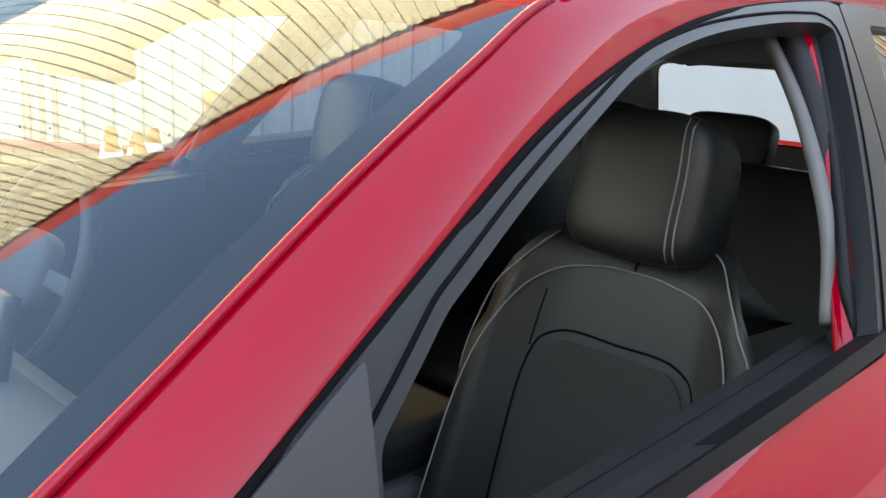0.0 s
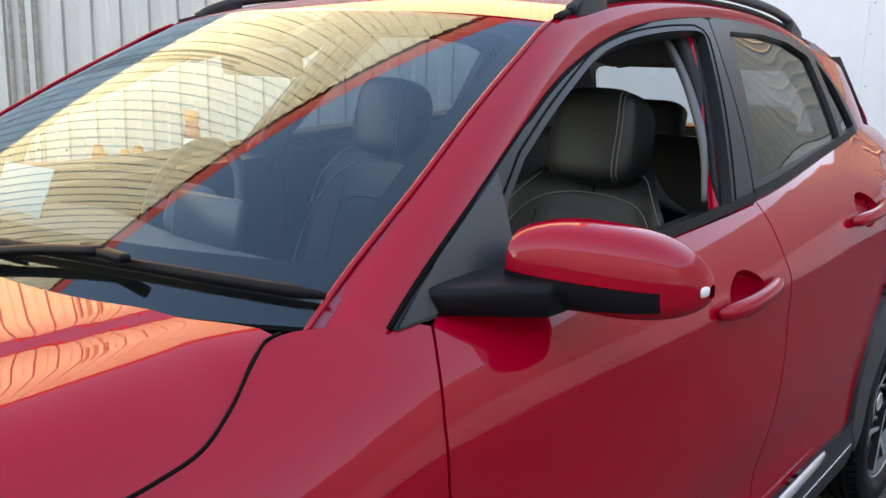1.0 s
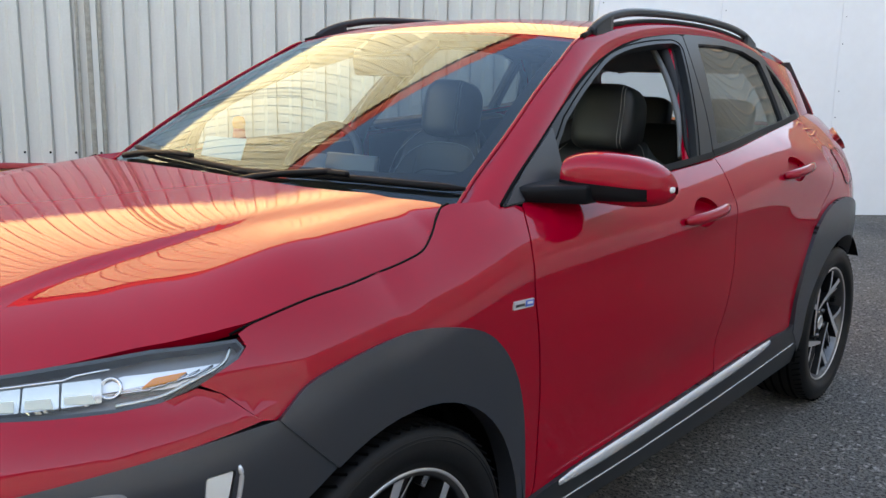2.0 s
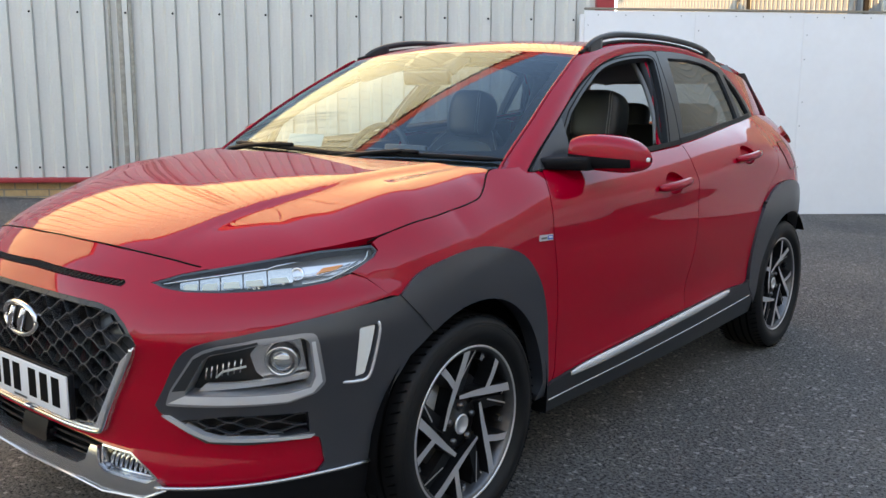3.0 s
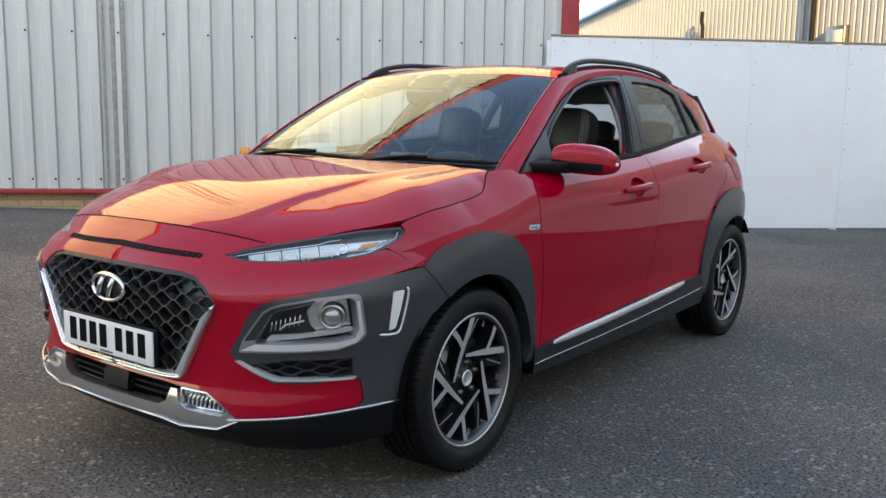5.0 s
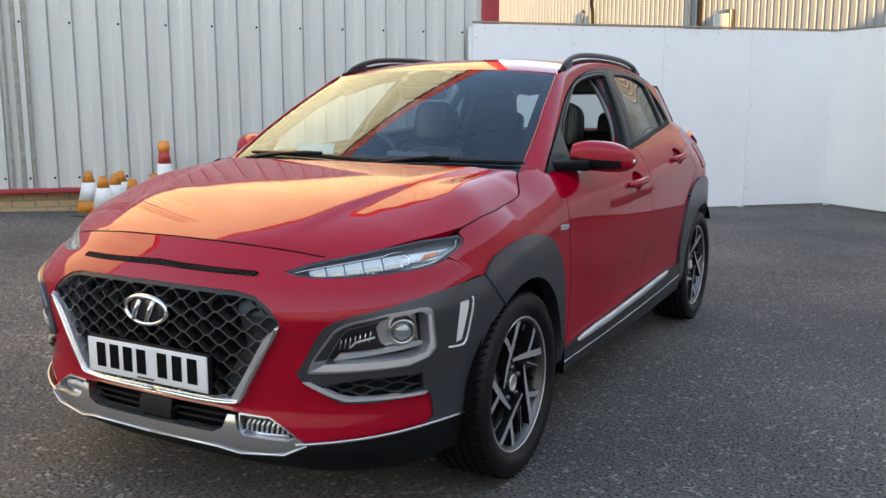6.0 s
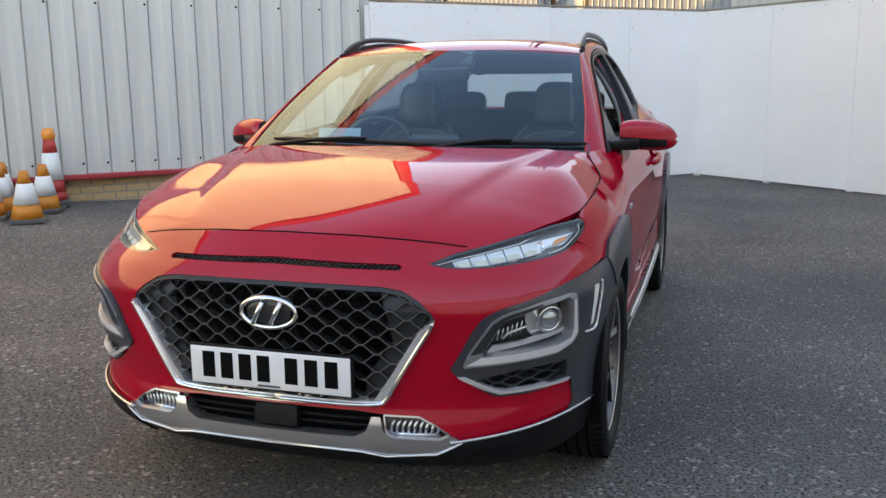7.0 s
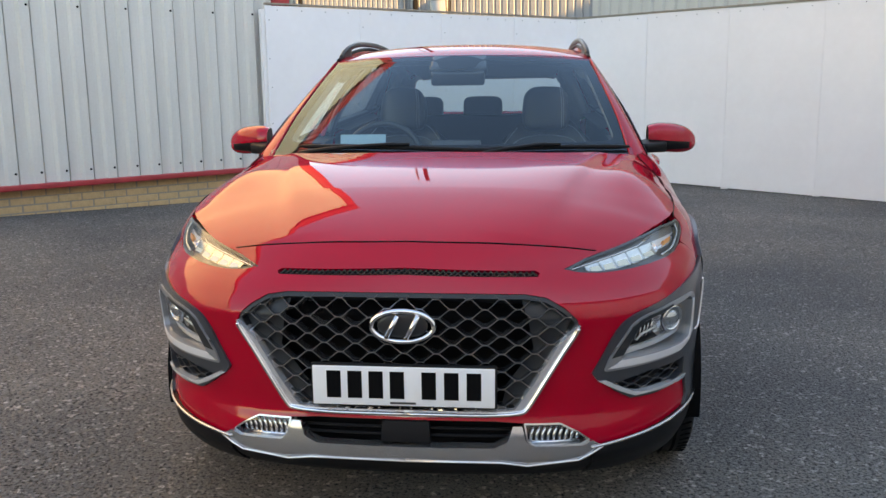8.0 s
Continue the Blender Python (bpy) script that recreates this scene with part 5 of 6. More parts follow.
def grille():
    """Honeycomb of waved bars in the nose opening, with a bright surround."""
    panel("grille_surround", BODY, [whole(GRILLE), whole([(u, z) for u, z in inset_half(GRILLE, 0.012)])], FRAME, CAR, 0.014, off=-0.004, thick=0.05, scale=(0.85, 1))
    for s in SIDES:
        lo = [fx(0.482, 0.676), fx(0.468, 0.642), fx(0.383, 0.50), fx(0.343, 0.432), fx(0.318, 0.414), fx(0.22, 0.408), fx(0.22, 0.426), fx(0.305, 0.433), fx(0.36, 0.515), fx(0.43, 0.63)]
        panel("grille_blade", BODY, [rounded(lo, 0.006)], BRIGHT, CAR, 0.012, off=0.010, side=s, thick=0.03, label="bright chrome grille blade", scale=(0.85, 1))
        # round bead added to give the blade a bright line of reflected sky
        edge = sm(*[fx(*p) for p in ((0.474, 0.668), (0.462, 0.642), (0.378, 0.502), (0.340, 0.438), (0.314, 0.4225), (0.22, 0.4165), (0.1, 0.4165), (0.0, 0.4165))], n=3)
        part("blade_bead", tube(skin_path(edge, 0.0125, s), 0.0062, 10), CHROME, CAR, "rounded chrome bead added as the grille blade's highlight")
    strip = whole([fx(0, 0.428), fx(0.225, 0.427), fx(0.225, 0.409), fx(0, 0.406)])
    panel("grille_lower_strip", BODY, [strip], BRIGHT, CAR, 0.014, off=0.008, thick=0.02, scale=(0.85, 1), label="bright chrome strip under the grille")
    ring = whole(GRILLE)
    for k in range(14):
        waves("grille_bar", -0.485, 0.485, 0.424 + 0.0258 * k, 0.0128, 0.090, 0.5 * (k % 2), ring, 0.004, 0.0019, GRILLEMAT, CAR, deep=0.03)
    # plain closed fields at the grille's flanks
    for s in SIDES:
        panel("grille_flank", BODY, [[fx(0.325, 0.75), fx(0.40, 0.738), fx(0.465, 0.682), fx(0.44, 0.625), fx(0.36, 0.49), fx(0.315, 0.435), fx(0.27, 0.43), fx(0.285, 0.5), fx(0.36, 0.60), fx(0.345, 0.68)]], FRAME, CAR, 0.02, off=-0.022, side=s, thick=0.0, scale=(0.85, 1))
    # slot above
    for k in range(3):
        bm = bmesh.new()
        prev = None
        for i in range(-90, 91):
            x = i * 0.0041
            w = (x / 0.0164 + 0.5 * k) % 1.0
            z = 0.8155 - 0.0098 * (abs(x) / 0.37) ** 2 + 0.0062 * (k - 1) + 0.0031 * (abs(w - 0.5) * 4 - 1)
            p, n = frame_at(BODY, *fx(x, z))
            row = [bm.verts.new(p - n * d + np.array((0, 0, 0.0011 * q))) for d, q in ((0.004, 1), (0.004, -1), (0.014, -1), (0.014, 1))]
            if prev:
                for j in range(4):
                    bm.faces.new((prev[j], prev[(j + 1) % 4], row[(j + 1) % 4], row[j]))
            prev = row
        bmesh.ops.recalc_face_normals(bm, faces=bm.faces)
        part("slot_mesh", bm, GRILLEMAT, CAR, smooth=False)
    slot = whole([fx(0, 0.826), fx(0.366, 0.814), fx(0.376, 0.805), fx(0.37, 0.795), fx(0, 0.804)])
    # near-black sheet as the shade inside the slot
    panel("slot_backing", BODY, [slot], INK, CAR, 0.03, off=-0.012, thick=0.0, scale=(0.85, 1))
    # emblem: plain ring and slanted bars
    emb = empty("emblem", CAR)
    C = Vector((0, -nose_b(0.674) - 0.006, 0.674))
    ringp = [C + Vector((0.086 * math.cos(a), 0.004 * math.cos(a) ** 2, 0.043 * math.sin(a))) for a in np.linspace(0, 6.2831853, 49)[:-1]]
    part("ring", tube(ringp, 0.0085, 10, True, flat=0.9), CHROME, emb, "chrome oval ring")
    part("field", pad(0.07, 0.005, 0.034, 0.9, 32, 12), GLOSSBLACK, emb).matrix_basis = Matrix.Translation(C + Vector((0, 0.006, 0)))
    for x in (-0.028, 0.028):
        part("slanted_bar", tube([C + Vector((x - 0.016, -0.005, -0.031)), C + Vector((x, -0.008, 0)), C + Vector((x + 0.016, -0.005, 0.031))], [0.0105, 0.012, 0.0105], 10, flat=0.7), CHROME, emb)
    # number plate, its writing as plain bars
    pl = empty("number_plate", CAR)
    m = Matrix.Translation((0, -0.868, 0.506))
    part("plate", boxed((0.506, 0.006, 0.112), bevel=0.003), WHITE, pl, "white plate with plain black bars").matrix_basis = m
    part("plate_holder", boxed((0.516, 0.014, 0.122), (0, 0.011, 0), bevel=0.004), BLACK, pl).matrix_basis = m
    for k, x in enumerate((-0.193, -0.134, -0.075, -0.016, 0.072, 0.134, 0.196)):
        part("plate_bar", boxed((0.040, 0.0012, 0.078), (x, -0.0034, 0.004)), INK, pl, smooth=False).matrix_basis = m
    part("caption_bar", boxed((0.072, 0.0012, 0.006), (0, -0.0034, -0.047)), STEEL, pl, smooth=False).matrix_basis = m
    # skid plate, lower intake, fog lamps
    panel("skid_plate", BODY, [whole([fx(0, 0.326), fx(0.25, 0.328), fx(0.285, 0.345), fx(0.30, 0.384), fx(0.325, 0.384), fx(0.335, 0.345), fx(0.36, 0.330), fx(0.49, 0.325), fx(0.518, 0.337), fx(0.54, 0.323), fx(0.51, 0.300), fx(0.48, 0.288), fx(0.34, 0.280), fx(0.27, 0.290), fx(0, 0.290)])], SKID, CAR, 0.014, off=0.012, thick=0.05, scale=(0.85, 1), label="satin silver skid plate")
    # thin bright tube stands in for the highlight along the lower edge
    low_edge = [fx(0.545, 0.318), fx(0.512, 0.301), fx(0.48, 0.290), fx(0.34, 0.282), fx(0.27, 0.292), fx(0.0, 0.292)]
    for s in SIDES:
        part("skid_edge", tube(skin_path(low_edge, 0.0155, s), 0.0030, 8), SATIN, CAR, "bright bead drawn as the highlight on the skid plate's lower edge")
    panel("front_lip", BODY, [whole([fx(0, 0.291), fx(0.27, 0.291), fx(0.34, 0.281), fx(0.48, 0.289), fx(0.52, 0.306), fx(0.56, 0.21), fx(0, 0.195)])], BLACK, CAR, 0.03, off=0.006, thick=0.05, scale=(0.85, 1))
    # near-black sheet as the shade deep in the lower intake
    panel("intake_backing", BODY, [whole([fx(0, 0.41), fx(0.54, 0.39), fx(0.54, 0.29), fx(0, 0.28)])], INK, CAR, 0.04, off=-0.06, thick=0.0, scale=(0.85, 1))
    for z in (0.348, 0.368):
        pts = [Vector(BODY(*fx(x, z))) + Vector((0, 0.03, 0)) for x in np.linspace(-0.29, 0.29, 13)]
        part("intake_bar", tube(pts, 0.004, 6), BLACK, CAR)
    panel("sensor_cover", BODY, [rounded(whole([fx(0, 0.394), fx(0.066, 0.394), fx(0.07, 0.335), fx(0, 0.335)]), 0.006)], BLACK, CAR, 0.02, off=-0.006, thick=0.03, scale=(0.85, 1))
    for s in SIDES:
        fog = empty("fog_lamp", CAR)
        rg = rounded([fx(0.330, 0.392), fx(0.432, 0.390), fx(0.482, 0.364), fx(0.516, 0.338), fx(0.49, 0.324), fx(0.36, 0.326), fx(0.338, 0.345)], 0.006)
        panel("lens", BODY, [rg], LENS, fog, 0.016, off=-0.004, side=s, thick=0.0, scale=(0.85, 1))
        panel("bowl", BODY, [rg], GLOSSBLACK, fog, 0.016, off=-0.04, side=s, thick=0.0, scale=(0.85, 1))
        panel("bezel", BODY, [rg, inset(dense(rg, 0.01), 0.005)], SKID, fog, 0.012, off=0.002, side=s, thick=0.02, scale=(0.85, 1))
        for k in range(9):
            x0 = 0.352 + 0.0165 * k
            hi = 0.382 - 0.30 * max(0.0, x0 - 0.425)
            arc = [fx(x0 + 0.010 * q * q, 0.334 + (hi - 0.334) * q) for q in (0.0, 0.25, 0.5, 0.75, 1.0)]
            part("reflector_facet", tube(skin_path(arc, -0.020, s), [0.004, 0.0055, 0.006, 0.0055, 0.004], 6), FACET, fog)
        part("reflector_shelf", tube(skin_path([fx(0.345, 0.336), fx(0.42, 0.334), fx(0.49, 0.333)], -0.016, s), 0.005, 8), CHROME, fog)
        # projector in the lower headlamp
        p, n = frame_at(BODY, *fx(0.774, 0.638))
        o = Vector((s * p[0], p[1], p[2])) - Vector((s * n[0], n[1], n[2])) * 0.030
        aim = Vector((s * n[0] * 0.6, n[1], n[2]))
        rot = aim.to_track_quat("X", "Z").to_matrix().to_4x4()
        pod2 = [c for c in CAR.children if c.name.startswith("lower_headlamp")][0 if s > 0 else 1]
        part("projector", lathe([(0.043, -0.01), (0.042, 0.012), (0.036, 0.019), (0.031, 0.014), (0.030, 0.004)], 32), CHROME, pod2, "silver projector ring").matrix_basis = Matrix.Translation(o) @ rot
        part("projector_lens", lathe([(0.030, 0.002), (0.026, 0.013), (0.015, 0.021), (0.0, 0.024)], 28), GLASSBALL, pod2).matrix_basis = Matrix.Translation(o) @ rot
        panel("projector_shroud", BODY, [rounded([fx(0.722, 0.650), fx(0.745, 0.683), fx(0.803, 0.692), fx(0.806, 0.595), fx(0.745, 0.585), fx(0.728, 0.606)], 0.006)], BRIGHT, pod2, 0.012, off=-0.040, side=s, thick=0.004, scale=(0.85, 1))
        for k in range(7):
            x0 = 0.630 + 0.012 * k
            rib = [fx(x0, 0.593 + 0.003 * k), fx(x0 + 0.006, 0.622 + 0.004 * k)]
            part("reflector_rib", tube(skin_path(rib, -0.024, s), 0.0027, 6), CHROME, pod2)
        part("light_pipe", tube(skin_path([fx(0.655, 0.600), fx(0.67, 0.615), fx(0.715, 0.628)], -0.018, s), 0.003, 6), LEDWHITE, pod2)
        panel("inner_tray", BODY, [rounded([fx(0.612, 0.562), fx(0.822, 0.592), fx(0.822, 0.605), fx(0.70, 0.586), fx(0.63, 0.582)], 0.004)], SATIN, pod2, 0.012, off=-0.02, side=s, thick=0.01, scale=(0.85, 1))
        vr = rounded([fx(0.575, 0.495), fx(0.635, 0.452), fx(0.70, 0.449), fx(0.795, 0.458), fx(0.796, 0.512), fx(0.68, 0.512)], 0.006)
        for k in range(5):
            waves("vent_bar", 0.57, 0.80, 0.452 + 0.0145 * k, 0.0070, 0.075, 0.5 * (k % 2), vr, 0.006, 0.0016, PLASTIC, CAR, s, 0.012)


def inset_half(half, d):
    full = whole(half)
    return inset(full, d)[:len(half)]


GRILLEMAT = material("dark_satin_grille", (0.24, 0.24, 0.25), 0.22, metal=0.85)
GLASSBALL = material("projector_glass", (0.55, 0.58, 0.6), 0.06, metal=0.8)
grille()


def mirrors():
    for s in SIDES:
        mir = empty("door_mirror", CAR)

        def shell(u, v, grow=0.0, s=s):
            """The housing: u round it, v from the car to the tip."""
            x = 0.8285 + 0.2043 * v
            k = max(1 - (abs(v - 0.3786) / 0.6264) ** 2.7, 0.0) ** 0.5
            a = 6.2831853 * u
            c, d = math.cos(a), math.sin(a)
            hz = (0.0656 if d > 0 else 0.0572) * k + grow
            hy = (0.080 if c < 0 else 0.033) * k + grow
            e = 0.74
            cz, cy = 1.0869 - 0.0082 * v - 0.0153 * v * v, 0.6712 + 0.0988 * v
            return Vector((s * x, cy + hy * math.copysign(abs(c) ** e, c), cz + hz * math.copysign(abs(d) ** e, d)))

        def over(p):
            """Height above the skirt's upper edge, above its lower edge, and inward of its tip."""
            v = (abs(p.x) - 0.8285) / 0.2043
            return p.z - 1.083 + 0.018 * v, p.z - 1.034 - 0.008 * v, 0.82 - v
        cuts = (((0, 0, 1.083), (s * 0.018 / 0.2043, 0, 1), 0.8285), ((0, 0, 1.034), (-s * 0.008 / 0.2043, 0, 1), 0.8285))
        for name, mat, want, grow, lab in (("mirror_cap", PAINT, False, 0.0, "red mirror cap"), ("lower_skirt", BLACK, True, 0.003, "black lower mirror shell")):
            bm = grid_mesh(lambda u, v: shell(u, v, grow), 72, 44, 0, 1, -0.07, 1.0, closed_u=True)
            for (x, y, z), no, x0 in cuts:
                bmesh.ops.bisect_plane(bm, geom=bm.verts[:] + bm.edges[:] + bm.faces[:], plane_co=(s * x0, y, z), plane_no=no, dist=1e-6)
            bmesh.ops.bisect_plane(bm, geom=bm.verts[:] + bm.edges[:] + bm.faces[:], plane_co=(s * (0.8285 + 0.82 * 0.2043), 0, 0), plane_no=(1, 0, 0), dist=1e-6)
            kill = []
            for f in bm.faces:
                a, b, c = over(f.calc_center_median())
                skirt = a < 0 and c > 0 and b > 0
                if skirt != want:
                    kill.append(f)
            bmesh.ops.delete(bm, geom=kill, context="FACES")
            bmesh.ops.remove_doubles(bm, verts=bm.verts, dist=1e-5)
            bmesh.ops.recalc_face_normals(bm, faces=bm.faces)
            part(name, bm, mat, mir, lab)
        inner = [shell(k / 40, -0.07) for k in range(40)]
        bm = bmesh.new()
        bm.faces.new([bm.verts.new(p) for p in inner])
        part("inner_face", bm, GLOSSBLACK, mir)
        plan = rounded([(0.776, 0.480), (0.800, 0.490), (0.862, 0.565), (0.890, 0.600), (0.890, 0.70), (0.81, 0.675), (0.770, 0.575)], 0.005)
        bm = bmesh.new()
        rows = [[bm.verts.new((s * (x + g * (0.83 - x) * 0.12), y + g * (0.65 - y) * 0.12, z - 0.010 * (x - 0.77) / 0.16 - (0.009 * max(0.0, (0.60 - y) / 0.12) if z > 1.05 else 0.0))) for x, y in plan] for z, g in ((1.038, 1), (1.041, 0.15), (1.072, 0), (1.081, 0.15), (1.084, 1))]
        for A, B in zip(rows, rows[1:]):
            for k in range(len(A)):
                bm.faces.new((A[k], A[(k + 1) % len(A)], B[(k + 1) % len(A)], B[k]))
        bm.faces.new(rows[0])
        bm.faces.new(rows[-1])
        bmesh.ops.recalc_face_normals(bm, faces=bm.faces)
        part("mirror_foot", bm, BLACK, mir, "black mirror foot")
        part("indicator", pad(0.008, 0.012, 0.008, 0.7, 16, 10), LEDWHITE, mir, "clear repeater lens").matrix_basis = Matrix.Translation((s * 1.026, 0.752, 1.066))
        part("mirror_glass", boxed((0.12, 0.004, 0.082), (s * 0.905, 0.722, 1.085), pose(0, 0, 0, 0, 0, s * 18), bevel=0.001), CHROME, mir)


mirrors()


def handles():
    doors = {(n, s): ob for n in ("front_door", "rear_door") for s, ob in zip(SIDES, [c for c in CAR.children if c.name.startswith(n)])}
    for s in SIDES:
        for n, y0, z0, length, rise in HANDLES:
            pts = []
            for k in range(13):
                t = k / 12
                y, z = y0 + length * t, z0 + rise * t
                out = 0.030 * math.sin(math.pi * (0.03 + 0.94 * t)) ** 0.5
                pts.append((s * (side_x(y, z) + out - 0.004), y, z))
            part("door_handle", tube(pts, [0.008, 0.0125] + [0.0145] * 9 + [0.0125, 0.008], 14, flat=1.15), PAINT, doors[(n, s)], "red pull handle")
            ring = recess_ring(y0, z0, length, rise)
            c = np.mean(ring, axis=0)

            def BOWL(y, z, c=c):
                d = max(0.0, 1 - ((y - c[0]) / 0.078) ** 2 - ((z - c[1]) / 0.043) ** 2)
                x, yy, zz = BODY(y, z)
                return (x - 0.042 * d ** 0.6, yy, zz)
            panel("handle_recess", BOWL, [ring], PAINT, doors[(n, s)], 0.009, side=s, thick=0.0)
    ring = [(0.326, 0.832), (0.400, 0.828), (0.402, 0.846), (0.328, 0.850)]
    for s in SIDES:
        bd = empty("fender_badge", CAR)
        panel("badge_plate", BODY, [rounded(ring, 0.002)], BLADE, bd, 0.01, off=0.004, side=s, thick=0.004)
        panel("badge_field", BODY, [[(0.368, 0.8325), (0.3985, 0.8310), (0.400, 0.8440), (0.3695, 0.8455)]], BLUE, bd, 0.01, off=0.0052, side=s, thick=0.001)
        for y0, y1, m in ((0.331, 0.364, STEEL), (0.374, 0.394, WHITE)):
            panel("badge_bar", BODY, [[(y0, 0.8375), (y1, 0.8360), (y1, 0.8415), (y0, 0.8430)]], m, bd, 0.01, off=0.0060, side=s, thick=0.001)
    fl = rounded([(2.60, 0.915), (2.725, 0.925), (2.675, 1.055), (2.535, 1.050)], 0.03)
    panel("fuel_flap", BODY, [fl], PAINT, CAR, 0.02, off=0.0015, thick=0.004)
    part("flap_gap", tube(skin_path(dense(fl, 0.02), 0.0005), 0.0022, 6, True), INK, CAR, "dark gap round the fuel flap")


handles()


def roof_rails():
    for s in SIDES:
        pts = sm((s * 0.582, 1.09, 1.448), (s * 0.578, 1.14, 1.474), (s * 0.568, 1.24, 1.502), (s * 0.557, 1.42, 1.523), (s * 0.548, 1.8, 1.530), (s * 0.540, 2.12, 1.518), (s * 0.532, 2.32, 1.494), (s * 0.526, 2.44, 1.458))
        part("roof_rail", tube(pts, 0.0105, 12, flat=1.25), FRAME, CAR, "satin black roof rail")
        for y0, y1 in ((1.10, 1.22), (2.31, 2.44)):
            bm = bmesh.new()
            seg = [p for p in pts if y0 <= p[1] <= y1]
            A = [bm.verts.new(Vector(p) + Vector((0.012, 0, 0))) for p in seg] + [bm.verts.new(Vector(p) + Vector((-0.012, 0, 0))) for p in seg]
            B = [bm.verts.new((p[0] + 0.012, p[1], roof_c(p[1]) - 0.05)) for p in seg] + [bm.verts.new((p[0] - 0.012, p[1], roof_c(p[1]) - 0.05)) for p in seg]
            n = len(seg)
            for i in range(n - 1):
                bm.faces.new((A[i], A[i + 1], B[i + 1], B[i]))
                bm.faces.new((A[n + i], A[n + i + 1], B[n + i + 1], B[n + i]))
            bm.faces.new((A[0], B[0], B[n], A[n]))
            bm.faces.new((A[n - 1], B[n - 1], B[2 * n - 1], A[2 * n - 1]))
            bmesh.ops.recalc_face_normals(bm, faces=bm.faces)
            part("rail_foot", bm, FRAME, CAR)


roof_rails()


def wipers():
    cowl = [(-0.72, 0.30, 1.022), (-0.5, 0.232, 1.02), (-0.25, 0.178, 1.02), (0, 0.155, 1.02), (0.25, 0.178, 1.02), (0.5, 0.232, 1.02), (0.72, 0.30, 1.022)]
    bm = bmesh.new()
    A = [bm.verts.new((x, y - 0.07, z - 0.045)) for x, y, z in sm(*cowl)]
    B = [bm.verts.new((x, y + 0.05, z - 0.008)) for x, y, z in sm(*cowl)]
    for i in range(len(A) - 1):
        bm.faces.new((A[i], A[i + 1], B[i + 1], B[i]))
    part("cowl_panel", bm, BLACK, CAR, "black cowl below the windscreen")

    def on_screen(u, v, lift):
        p, n = frame_at(SCREEN, u, v, np.array((0, 2.0, 0.7)))
        return Vector(p + n * lift)
    for (u0, v0), (u1, v1), piv in (((0.10, 0.075), (0.98, 0.055), 0.36), ((-0.82, 0.085), (0.30, 0.07), -0.42)):
        w = empty("wiper", CAR)
        pts = [on_screen(u0 + (u1 - u0) * t, v0 + (v1 - v0) * t + 0.02 * math.sin(math.pi * t), 0.012) for t in np.linspace(0, 1, 17)]
        part("blade", tube(pts, [0.003] + [0.006] * 15 + [0.003], 8, flat=1.5), BLACK, w, "black wiper blade")
        mid = pts[8]
        foot = on_screen(u0 + 0.02, v0 - 0.055, 0.012)
        part("arm", tube(sm(foot, on_screen(u0 + (u1 - u0) * 0.25, v0 - 0.01, 0.022), mid + Vector((0, -0.006, 0.014))), [0.010] * 5 + [0.008] * 7 + [0.007], 8), BLACK, w)
        part("joint", boxed((0.11, 0.018, 0.014), mid + Vector((0, -0.006, 0.012)), bevel=0.006), BLACK, w)


wipers()


